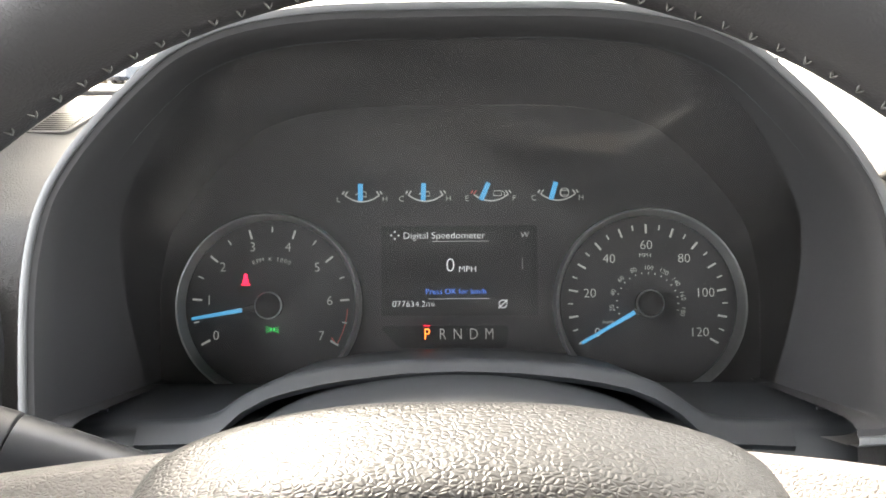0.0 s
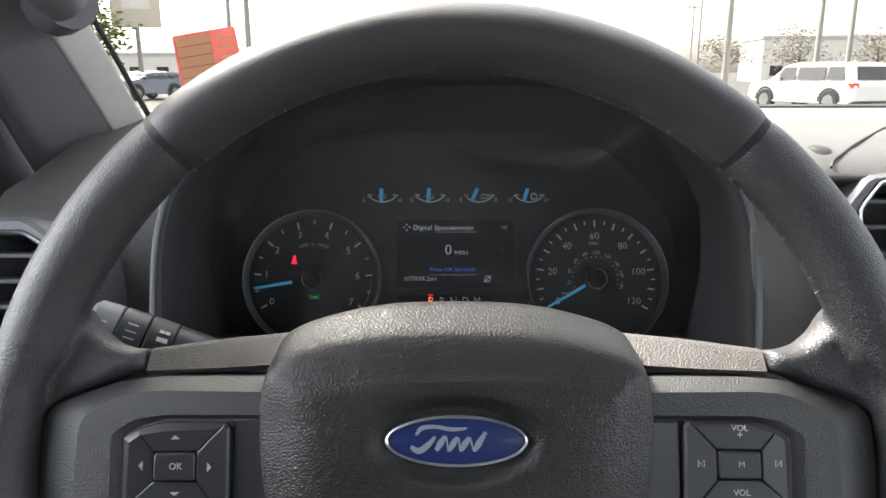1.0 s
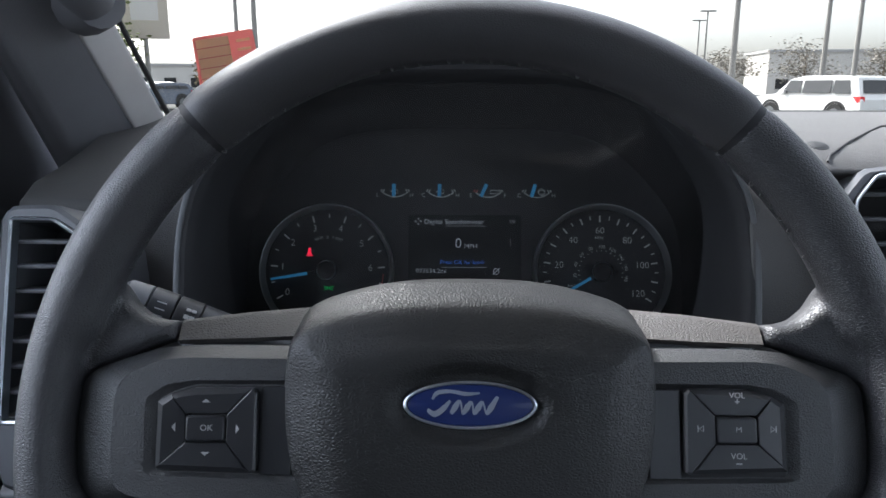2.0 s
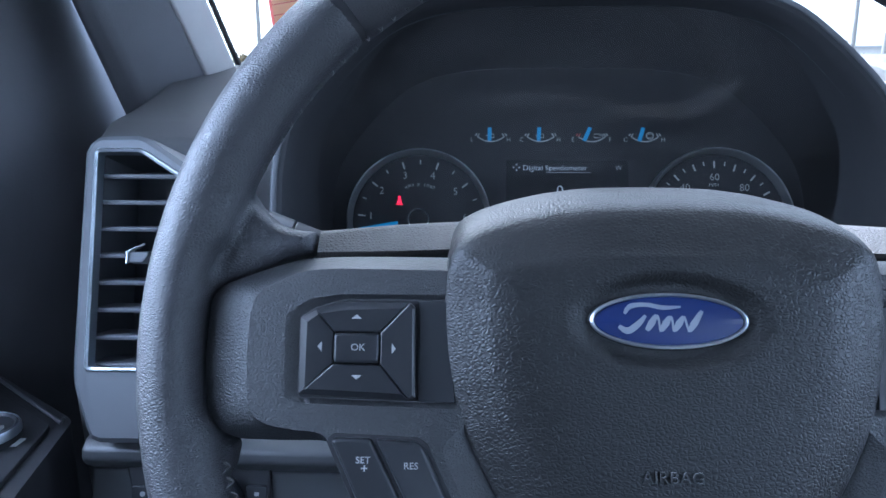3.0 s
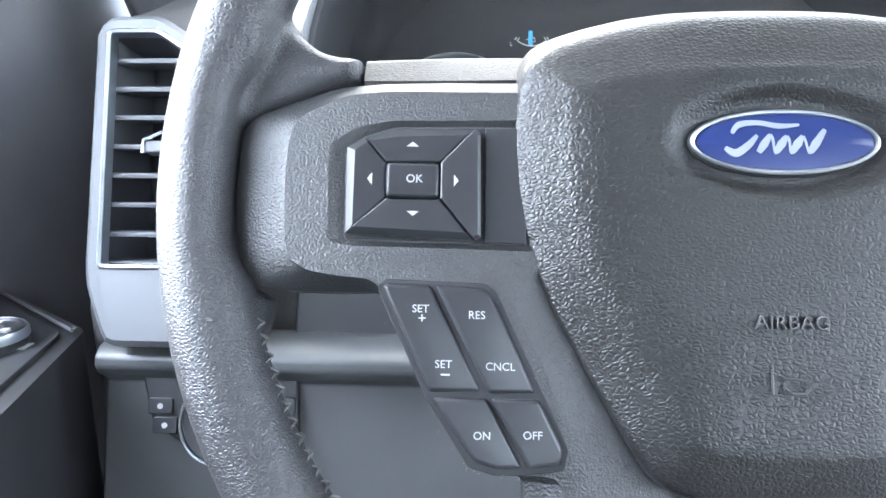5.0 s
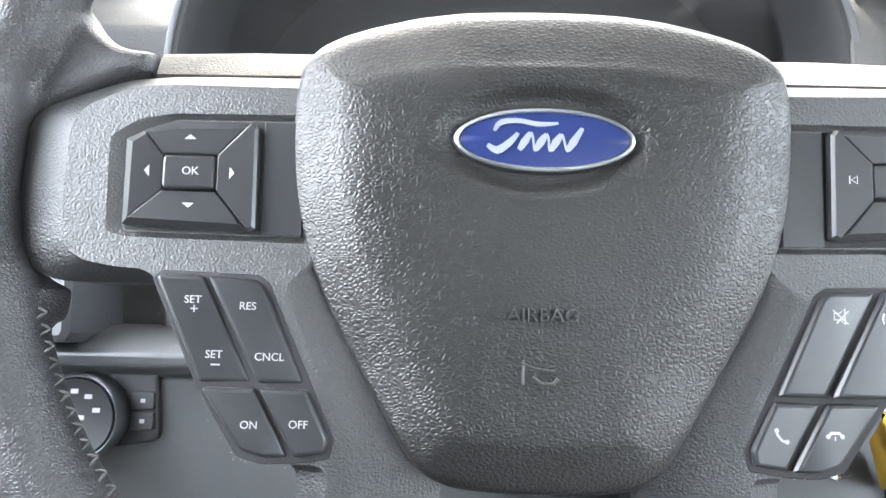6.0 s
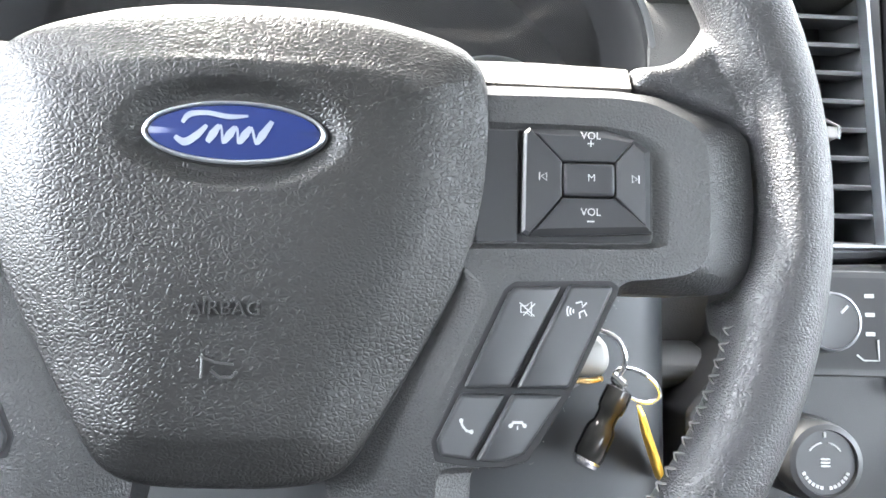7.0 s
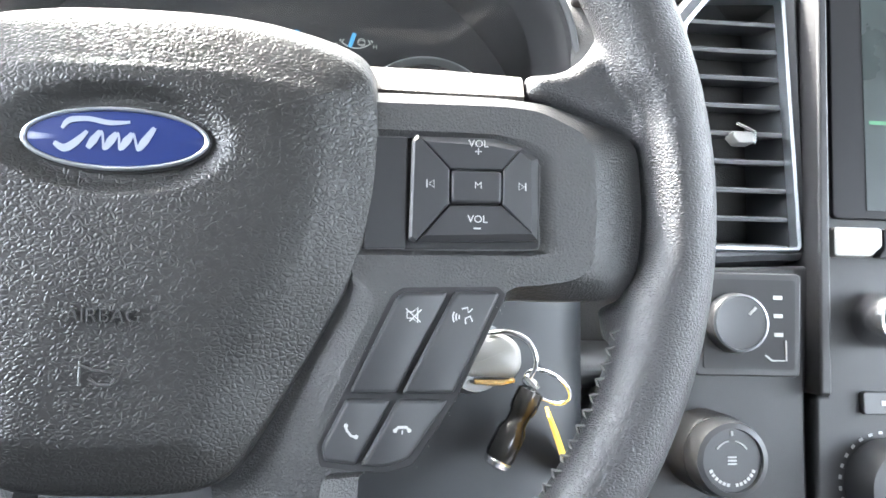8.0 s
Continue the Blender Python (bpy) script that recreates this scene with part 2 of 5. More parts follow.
def box(x0, x1, y0, y1, z0, z1, bm=None):
    return prism([(x0, y0), (x1, y0), (x1, y1), (x0, y1)], z0, z1, bm)


def rounded(outline, r, steps=4):
    """The outline with its corners rounded; r may be one radius or one a corner."""
    out, k = [], len(outline)
    for i in range(k):
        p, a, b = Vector(outline[i]), Vector(outline[i - 1]), Vector(outline[(i + 1) % k])
        ra = r[i] if isinstance(r, (list, tuple)) else r
        u, v = (a - p), (b - p)
        d = min(ra, u.length * 0.45, v.length * 0.45)
        s, e = p + u.normalized() * d, p + v.normalized() * d
        for j in range(steps + 1):
            t = j / steps
            q = s * (1 - t) ** 2 + p * 2 * t * (1 - t) + e * t * t
            out.append((q.x, q.y))
    return out


def resample(outline, count):
    """Evenly spaced points on a closed outline."""
    pts = [Vector(p) for p in outline] + [Vector(outline[0])]
    lens = [0.0]
    for a, b in zip(pts, pts[1:]):
        lens.append(lens[-1] + (b - a).length)
    out, j = [], 0
    for i in range(count):
        d = lens[-1] * i / count
        while lens[j + 1] < d:
            j += 1
        t = (d - lens[j]) / max(1e-9, lens[j + 1] - lens[j])
        q = pts[j].lerp(pts[j + 1], t)
        out.append((q.x, q.y))
    return out


def inset(outline, d):
    """The outline moved inwards by d (counter-clockwise or clockwise alike)."""
    k = len(outline)
    area = sum(outline[i][0] * outline[(i + 1) % k][1] - outline[(i + 1) % k][0] * outline[i][1] for i in range(k))
    side = 1 if area > 0 else -1
    out = []
    for i in range(k):
        a, p, b = Vector(outline[i - 1]), Vector(outline[i]), Vector(outline[(i + 1) % k])
        n1, n2 = (p - a), (b - p)
        n1, n2 = Vector((-n1.y, n1.x)).normalized() * side, Vector((-n2.y, n2.x)).normalized() * side
        n = (n1 + n2)
        n = n.normalized() / max(0.5, n.normalized().dot(n1)) if n.length > 1e-6 else n1
        out.append((p.x + n.x * d, p.y + n.y * d))
    return out


def mirror(outline):
    return [(-x, y) for x, y in reversed(outline)]


def disc(x, y, r, z0, z1, steps=32, r1=None, bm=None):
    r1 = r if r1 is None else r1
    ring = [(math.cos(2 * math.pi * i / steps), math.sin(2 * math.pi * i / steps)) for i in range(steps)]
    return loft([[(x + r * c, y + r * s, z0) for c, s in ring], [(x + r1 * c, y + r1 * s, z1) for c, s in ring]], bm=bm)


def turned(profile, x=0, y=0, steps=40, bm=None, cap0=True, cap1=True):
    """Rings of (radius, z) about an axis along z."""
    return loft([[(x + r * math.cos(2 * math.pi * i / steps), y + r * math.sin(2 * math.pi * i / steps), z) for i in range(steps)] for r, z in profile], cap0, cap1, bm=bm)


def band(points, width, z0, z1, closed=False, bm=None):
    """A flat strip along points in the plane."""
    bm = bm or bmesh.new()
    k = len(points)
    left, right = [], []
    for i in range(k):
        a = Vector(points[i - 1] if (i > 0 or closed) else points[i])
        b = Vector(points[(i + 1) % k] if (i < k - 1 or closed) else points[i])
        d = (b - a).normalized()
        n, p = Vector((-d.y, d.x)) * width / 2, Vector(points[i])
        left.append(p + n)
        right.append(p - n)
    loops = [[(l.x, l.y, z0), (r.x, r.y, z0), (r.x, r.y, z1), (l.x, l.y, z1)] for l, r in zip(left, right)]
    if closed:
        loops.append(loops[0])
    return loft(loops, not closed, not closed, bm=bm)


def pipe(points, r, sides=10, bm=None, caps=True):
    """A round tube through 3D points; r may be one radius or one a point."""
    pts = [Vector(p) for p in points]
    loops, up = [], None
    for i, p in enumerate(pts):
        d = (pts[min(i + 1, len(pts) - 1)] - pts[max(i - 1, 0)]).normalized()
        if up is None:
            up = d.orthogonal().normalized()
        up = (up - d * up.dot(d)).normalized()
        w = d.cross(up)
        ri = r[i] if isinstance(r, (list, tuple)) else r
        loops.append([p + (up * math.cos(2 * math.pi * j / sides) + w * math.sin(2 * math.pi * j / sides)) * ri for j in range(sides)])
    return loft(loops, caps, caps, bm=bm)


def smoothed(points, steps=6):
    """A curve through the points of an open line."""
    pts, out = [Vector(p) for p in points], []
    for i in range(len(pts) - 1):
        p0, p1, p2, p3 = pts[max(i - 1, 0)], pts[i], pts[i + 1], pts[min(i + 2, len(pts) - 1)]
        for j in range(steps):
            t = j / steps
            out.append(0.5 * ((2 * p1) + (p2 - p0) * t + (2 * p0 - 5 * p1 + 4 * p2 - p3) * t * t + (3 * p1 - p0 - 3 * p2 + p3) * t ** 3))
    return out + [pts[-1]]


def arc(x, y, r, a0, a1, steps=24):
    return [(x + r * math.cos(radians(a0 + (a1 - a0) * i / steps)), y + r * math.sin(radians(a0 + (a1 - a0) * i / steps))) for i in range(steps + 1)]


def writing(text, size, m, parent, x, y, z, turn=0, name="lettering", depth=0.00012, wide=1.0, bold=0.0):
    cu = bpy.data.curves.new(name, "FONT")
    cu.body, cu.size, cu.align_x, cu.align_y, cu.extrude, cu.resolution_u = text, size, "CENTER", "CENTER", depth, 3
    cu.offset = bold if bold else -size * 0.012
    tmp = bpy.data.objects.new(name, cu)
    scene.collection.objects.link(tmp)
    me = bpy.data.meshes.new_from_object(tmp.evaluated_get(bpy.context.evaluated_depsgraph_get()))
    bpy.data.objects.remove(tmp)
    me.transform(pose(x, y, z, 0, 0, turn) @ Matrix.Diagonal((wide, 1, 1, 1)))
    ob = new(name, me)
    ob.parent = parent
    me.materials.clear()
    me.materials.append(m)
    return ob


# ---- steering wheel ----
wheel = thing("steering_wheel", "black leather-wrapped four-spoke steering wheel with grey stitching", "steering wheel")
RIM_Y, RIM_R, RIM_W, RIM_D, RIM_Z = -0.013, 0.1815, 0.0147, 0.0150, -0.0145
SEAM = 48.0


def rim_tube(a0, a1, steps, w, d, sides=28, bm=None, ends=True):
    loops = []
    for i in range(steps + 1):
        a = radians(a0 + (a1 - a0) * i / steps)
        t = min(i, steps - i)
        k = 1.0 if not ends else (0.93 if t == 0 else 0.985 if t == 1 else 1.0)
        near = min(abs((a0 + (a1 - a0) * i / steps + 2.5 * s) % 360 - c) for c, s in ((0, -1), (180, 1), (360, -1)))
        slim = max(0.0, min(1.0, (13.5 - near) / 5.5))
        slim = 1 - 0.34 * slim * slim * (3 - 2 * slim)
        loop = []
        for j in range(sides):
            b = 2 * math.pi * j / sides
            r = RIM_R + w * k * math.cos(b) * (slim if math.cos(b) < 0 else 1.0)
            loop.append((r * math.cos(a), RIM_Y + r * math.sin(a), RIM_Z + d * k * math.sin(b)))
        loops.append(loop)
    return loft(loops, bm=bm)


# the grip's upper arc, smooth leather between two seams
part("upper_grip", rim_tube(SEAM + 0.2, 180 - SEAM - 0.2, 72, RIM_W + 0.0004, RIM_D + 0.0004), LEATHER_SMOOTH, wheel, "smooth black leather upper grip", angle=60)
part("rim_core", rim_tube(0, 360, 120, RIM_W * 0.93, RIM_D * 0.93, ends=False), GAP, wheel)
# the lower arc with the thumb rests that flow into the spokes, fused into one skin
grip = rim_tube(180 - SEAM + 0.2, 360 + SEAM - 0.2, 150, RIM_W, RIM_D)
for s in (1, -1):
    flare = mm((182, 62), (166, 58), (157.5, 50), (152, 42), (145, 36.5), (138, 34.5), (130.6, 34.2), (130.2, 25.0), (140, 22.4), (152, 16.6), (162, 13.0), (169.5, 7.5), (172.2, -2), (172.6, -16), (172.0, -32), (168, -44), (159, -48), (161, -60), (182, -60))
    flare = [(s * x, y) for x, y in flare]
    loft([[(x, y, z) for x, y in inset(flare, d)] for d, z in ((0.004, -0.036), (0.0005, -0.031), (0.0, -0.023), (0.0010, -0.0170), (0.0042, -0.0138))], bm=grip)
grip_ob = part("lower_grip", grip, LEATHER, wheel, "grained black leather side grips and thumb rests", angle=80)
fuse = grip_ob.modifiers.new("fuse", "REMESH")
fuse.mode, fuse.voxel_size, fuse.use_smooth_shade = "VOXEL", 0.0016, True
ease = grip_ob.modifiers.new("ease", "SMOOTH")
ease.factor, ease.iterations = 0.5, 9

# stitching along the inner edge: each stitch is a short thread laid in a zigzag
def stitches(a0, a1, pitch, r, z, k):
    bm = bmesh.new()
    count = int(radians(a1 - a0) * r / pitch)
    for i in range(count):
        a = radians(a0) + (i + 0.5) * pitch / r
        out, along = Vector((math.cos(a), math.sin(a), 0)), Vector((-math.sin(a), math.cos(a), 0))
        p = Vector((0, RIM_Y, z)) + out * r
        tip = p - out * 0.0010 * k + along * 0.0004 * k
        for lean, rise in ((-1.0, 0.0012), (1.3, 0.0022)):
            pipe([tip, p - out * 0.0003 * k + along * lean * 0.0006 * k + Vector((0, 0, rise * 0.4 * k)), p + out * 0.0005 + along * lean * 0.0011 * k + Vector((0, 0, rise * k))], [0.0003 * k, 0.0004 * k, 0.0002 * k], 5, bm)
    return bm


for a0, a1 in ((24, 156), (194, 256), (284, 346)):
    upper = a0 < 100
    r_in, z_in = (RIM_R - RIM_W * 0.985 - 0.0007, RIM_Z - 0.0003) if upper else (RIM_R - RIM_W * 0.975 - 0.0004, RIM_Z - 0.0008)
    ob = part("stitching", stitches(a0, a1, 0.0066 if upper else 0.0056, r_in, z_in, 0.8 if upper else 1.45), THREAD, wheel, "grey zigzag thread stitching")
    tagged(ob, kind="stuff")

# ---- airbag cover ----
half = mm((0, 46), (14, 45.8), (26, 45.2), (40, 43.2), (53, 40.0), (63, 36.8), (70, 33.2), (74.6, 28.5), (76.6, 22), (77.6, 12), (77.8, 0), (76.8, -13), (74.8, -25), (70, -41), (65, -52), (58, -65.5), (51, -78.5), (44, -91), (38.5, -100), (33, -105), (25, -107.8), (12, -109))
cover_line = half + [(0, -0.109)] + [(-x, y) for x, y in reversed(half[1:])]
cover_line = resample([(x * 1.036, y) for x, y in cover_line], 140)


def raised(outline, k):
    """The upper edge moved up by k metres, the flanks left as they are."""
    return [(x, y + k * max(0.0, min(1.0, y / 0.030)) ** 2) for x, y in outline]


PROUD = 0.0028
loops = []
for d, k, z in ((0, 0.009, -0.048), (0, 0.009, -0.0345), (0.0002, 0.0086, -0.0305), (0.0004, 0.0074, -0.0265), (0.0006, 0.0055, -0.0225), (0.0008, 0.0032, -0.0180), (0.0009, 0.0008, -0.0135), (0.0012, -0.0012, -0.0100), (0.0019, -0.0026, -0.0094), (0.0034, -0.0034, -0.0084), (0.0148, -0.0044, -0.0034), (0.0160, -0.0046, -0.0028), (0.0172, -0.0046, -0.0023), (0.0190, -0.0040, -0.0016)):
    roll = {0.0019: -0.0074, 0.0034: -0.0056, 0.0148: -0.0012, 0.0160: -0.0007, 0.0172: -0.0003, 0.0190: 0.0001}.get(d, z)
    lift = PROUD * min(1.0, max(0.0, (z + 0.026) / 0.012))
    loops.append([(x, y, z + lift + (roll - z) * max(0.0, min(1.0, max((y - 0.006) / 0.022, (-0.070 - y) / 0.020)))) for x, y in raised(inset(cover_line, d), k)])
core = raised(inset(cover_line, 0.019), -0.004)
BADGE_A, BADGE_B = 0.0277, 0.0100
HOLLOW_A, HOLLOW_B = BADGE_A + 0.0095, BADGE_B + 0.0085


def into_oval(outline, k, q):
    """The outline moved by k towards an oval of q times the hollow's size."""
    out = []
    for x, y in outline:
        a = math.atan2(y * 1.6, x)
        out.append((x + (q * HOLLOW_A * math.cos(a) - x) * k, y + (q * HOLLOW_B * math.sin(a) - y) * k))
    return out


for k, z in ((0.25, -0.0002), (0.5, 0.0003), (0.75, 0.0006), (0.92, 0.0007)):
    top = 0.0001 + 0.0006 * k
    loops.append([(x, y, z + PROUD + (top - z) * max(0.0, min(1.0, (c[1] - 0.006) / 0.016))) for (x, y), c in zip(into_oval(core, k, 1.12), core)])
for q in (1.06, 1.0, 0.95, 0.9, 0.85, 0.8, 0.75, 0.7, 0.64, 0.4, 0.15):
    sag = 0.0036 * (0.5 + 0.5 * math.cos(math.pi * min(1.0, max(0.0, (q - 0.66) / 0.34))))
    loops.append([(x, y, 0.0007 + PROUD - sag) for x, y in into_oval(core, 1.0, q)])
cover = part("airbag_cover", loft(loops), PAD, wheel, "grained black vinyl airbag cover", angle=70)
sub = cover.modifiers.new("round", "SUBSURF")
sub.levels = sub.render_levels = 1
writing("AIRBAG", 0.0058, PAD_SMOOTH_PALE, cover, 0, -0.0535, 0.0011 + PROUD, name="embossed_word", depth=0.0005, wide=1.06)
horn = pipe([(-0.0058, -0.0668, 0.0007), (-0.0058, -0.0738, 0.0007)], 0.0004, 8)
pipe([(-0.0058, -0.0678, 0.0010), (-0.002, -0.0692, 0.0011), (0.0035, -0.0698, 0.0011)], 0.0004, 6, horn)
pipe([(-0.0030, -0.0716, 0.0010), (-0.0005, -0.0735, 0.0011), (0.003, -0.0735, 0.0011), (0.0045, -0.0718, 0.0010)], 0.0005, 6, horn)
bmesh.ops.translate(horn, verts=horn.verts, vec=(0, 0, PROUD))
part("embossed_horn_mark", horn, PAD_SMOOTH_PALE, cover)

# badge: blue oval in a bright ring, with plain flowing strokes
badge = new("badge")
badge.parent = wheel
badge.location = (0, 0, PROUD)
tagged(badge, "blue oval badge with a chrome ring")
oval = [(math.cos(2 * math.pi * i / 72), math.sin(2 * math.pi * i / 72)) for i in range(72)]


def oval_loop(a, b, z):
    return [(a * c, b * s, z) for c, s in oval]


part("badge_base", loft([oval_loop(BADGE_A + 0.0004, BADGE_B + 0.0004, -0.005), oval_loop(BADGE_A + 0.0004, BADGE_B + 0.0004, -0.0014), oval_loop(BADGE_A - 0.0002, BADGE_B - 0.0002, -0.0008)]), GAP, badge)
part("badge_ring", loft([oval_loop(BADGE_A - k, BADGE_B - k, z) for k, z in ((0.0, -0.0012), (0.0003, -0.0003), (0.0008, 0.0), (0.0013, -0.0002), (0.0016, -0.0010))], False, False), SATIN, badge)
part("badge_field", loft([oval_loop(BADGE_A - 0.0013, BADGE_B - 0.0013, -0.0012), oval_loop((BADGE_A - 0.0013) * 0.97, (BADGE_B - 0.0013) * 0.96, -0.0006), oval_loop(0.016, 0.005, -0.0001), oval_loop(0.004, 0.0012, 0.0)]), BLUE, badge)


def stroke(points, widths, z=0.00018):
    """A flowing stroke with a width at each point."""
    pts = [Vector(p) for p in points]
    sm, ws = [], []
    for i in range(len(pts) - 1):
        p0, p1, p2, p3 = pts[max(i - 1, 0)], pts[i], pts[i + 1], pts[min(i + 2, len(pts) - 1)]
        for j in range(6):
            t = j / 6
            sm.append(0.5 * ((2 * p1) + (p2 - p0) * t + (2 * p0 - 5 * p1 + 4 * p2 - p3) * t * t + (3 * p1 - p0 - 3 * p2 + p3) * t ** 3))
            ws.append(widths[i] * (1 - t) + widths[i + 1] * t)
    sm.append(pts[-1])
    ws.append(widths[-1])
    loops = []
    for i, p in enumerate(sm):
        d = (sm[min(i + 1, len(sm) - 1)] - sm[max(i - 1, 0)]).normalized()
        nrm = Vector((-d.y, d.x)) * ws[i] / 2
        a, b = p + nrm, p - nrm
        loops.append([(a.x, a.y, z - 0.0004), (b.x, b.y, z - 0.0004), (b.x, b.y, z), (a.x, a.y, z)])
    part("badge_stroke", loft(loops), BADGE_SILVER, badge)


stroke(mm((-15.5, 2.4), (-13.4, 5.0), (-8.0, 5.6), (-2.0, 4.6), (4.0, 5.0)), [0.0010, 0.0018, 0.0014, 0.0016, 0.0007])
stroke(mm((-17.5, -2.0), (-14.5, -3.6), (-11.0, -1.4), (-8.2, 1.8)), [0.0012, 0.0024, 0.0022, 0.0010])
waves = ((-6.2, 3.0), (-1.2, 2.6), (3.4, 2.6), (8.6, 4.6))
for i, (x0, tall) in enumerate(waves):
    stroke(mm((x0 - 1.6, -3.4), (x0, -0.8), (x0 + tall * 0.6, tall - 1.0)), [0.0014, 0.0025, 0.0012])
    if i < 3:
        x1 = waves[i + 1][0]
        stroke(mm((x0 + tall * 0.6, tall - 1.0), (x0 + tall * 0.6 + 0.7, tall - 2.4), (x1 - 2.0, -3.2), (x1 - 1.4, -3.2)), [0.0010, 0.0007, 0.0007, 0.0010], 0.00015)

# ---- spokes ----
outer_l = mm((-66, 23.2), (-100, 23.4), (-122, 23.2), (-137, 21.8), (-154, 16.2), (-164.8, 12.0), (-169.2, 7.0), (-170.6, -14.5), (-169.0, -35), (-164.5, -42.8), (-156, -45.8), (-140, -46), (-125.5, -45.8), (-121.8, -46.5), (-106.4, -79), (-93, -99.4), (-84, -101.8), (-75.5, -102), (-74, -150), (-38, -150), (-28, -100), (-45, -60), (-53, -45), (-62, -33), (-64, -20))
face_l = mm((-66, 17.6), (-100, 18.0), (-121, 18.2), (-133, 17.0), (-146.6, 10.8), (-150.4, 6.5), (-151.6, 1.5), (-152.3, -15), (-151.4, -32.5), (-148.5, -37.0), (-144, -39.5), (-134, -41.2), (-124.8, -41.8), (-120.4, -44.8), (-105.2, -78.3), (-91.8, -97.8), (-83, -100.4), (-64.5, -101), (-60.5, -150), (-57, -150), (-57.6, -97), (-71.5, -65), (-80.5, -46.5), (-70, -37), (-67, -20))


def pad_buttons():
    """Outlines of a five-way button pad, for the wheel's left side."""
    tl, tr, br, bl = (-119.6, -5.4), (-102.4, -5.4), (-102.4, -16.8), (-119.6, -16.8)
    up = mm(tl, (-126.8, 2.9), (-117, 5.8), (-91.6, 5.8), tr)
    left = mm(tl, (-126.8, 2.9), (-132.4, -0.2), (-132.2, -28.0), bl)
    right = mm(tr, (-91.6, 5.8), (-89.8, 4.0), (-89.4, -28.6), (-91.4, -29.8), br)
    down = mm(bl, (-132.2, -28.0), (-91.4, -29.8), br)
    mid = mm((-119.6, -5.4), (-102.4, -5.4), (-102.4, -16.8), (-119.6, -16.8))
    return {"up": up, "left": left, "right": right, "down": down, "mid": mid}


def low_buttons():
    a = mm((-120.2, -44.4), (-118.6, -42.9), (-104.9, -43.2), (-88.0, -76.6), (-105.2, -76.6))
    b = mm((-104.0, -43.2), (-88.4, -44.0), (-85.8, -46.0), (-71.6, -76.6), (-87.0, -76.6))
    c = mm((-104.6, -77.6), (-87.2, -77.6), (-75.6, -98.8), (-84, -99.2), (-91.2, -97.0))
    d = mm((-86.4, -77.6), (-71.0, -77.6), (-63.6, -92.6), (-64.6, -97.4), (-74.8, -98.8))
    return [a, b, c, d]


def key_cap(outline, name, spoke, z0, z1, r=0.0008, slope=0.0012, group=""):
    def ring(d):
        return rounded(inset(outline, 0.0003 + d), max(r - d * 0.5, 0.0003), 2)
    bm = loft([[(x, y, z0) for x, y in ring(0)], [(x, y, z1 - slope) for x, y in ring(0)], [(x, y, z1 - slope * 0.25) for x, y in ring(slope * 0.45)], [(x, y, z1) for x, y in ring(slope)]])
    return part(name, bm, BUTTON, spoke, angle=20)


def wedge_cap(outline, spoke, z0, z1, mid, wide):
    """A key of the five-way pad: its outer side falls away in a broad bevel."""
    base = inset(outline, 0.0002)
    top = []
    for x, y in base:
        far = max(0.0, (max(abs(x - mid[0]) / 0.0215, abs(y - mid[1]) / 0.0175) - 0.5) / 0.5)
        d = Vector((mid[0] - x, mid[1] - y)).normalized() * wide * min(1.0, far)
        top.append((x + d.x, y + d.y))
    bm = loft([[(x, y, z0) for x, y in base], [(x, y, z1 - 0.0024 * min(1.0, wide / 0.002)) for x, y in base], [(x, y, z1 - 0.0003) for x, y in top], [(x, y, z1) for x, y in inset(top, 0.0004)]])
    return part("button", bm, BUTTON, spoke, angle=20)


def arrow(name, x, y, turn, parent, z, w=0.0019, h=0.0015):
    c, s = math.cos(radians(turn)), math.sin(radians(turn))
    tri = [(-w, -h / 2), (w, -h / 2), (0, h / 2)]
    part(name, prism([(x + px * c - py * s, y + px * s + py * c) for px, py in tri], z - 0.0002, z + 0.00008), MARK, parent, smooth=False)


def sink(bm, rim_line, floor_line, z0, z1):
    """Closes the open top of a loft with a face that has a well in it."""
    edge = [e for e in bm.edges if e.is_boundary]
    top = [bm.verts.new((x, y, z0)) for x, y in rim_line]
    low = [bm.verts.new((x, y, z1)) for x, y in floor_line]
    n = len(top)
    ring = [bm.edges.new((top[i], top[(i + 1) % n])) for i in range(n)]
    bmesh.ops.triangle_fill(bm, use_beauty=True, edges=edge + ring)
    for i in range(n):
        bm.faces.new((top[i], top[(i + 1) % n], low[(i + 1) % n], low[i]))
    bm.faces.new(low)
    bmesh.ops.recalc_face_normals(bm, faces=bm.faces)


def dish(key, kx, ky=0.0):
    """Tilts a key and its print about its middle."""
    vs = [v.co for v in key.data.vertices]
    cx, cy = sum(v.x for v in vs) / len(vs), sum(v.y for v in vs) / len(vs)
    for ob in (key, *key.children):
        for v in ob.data.vertices:
            v.co.z += kx * (v.co.x - cx) + ky * (v.co.y - cy)


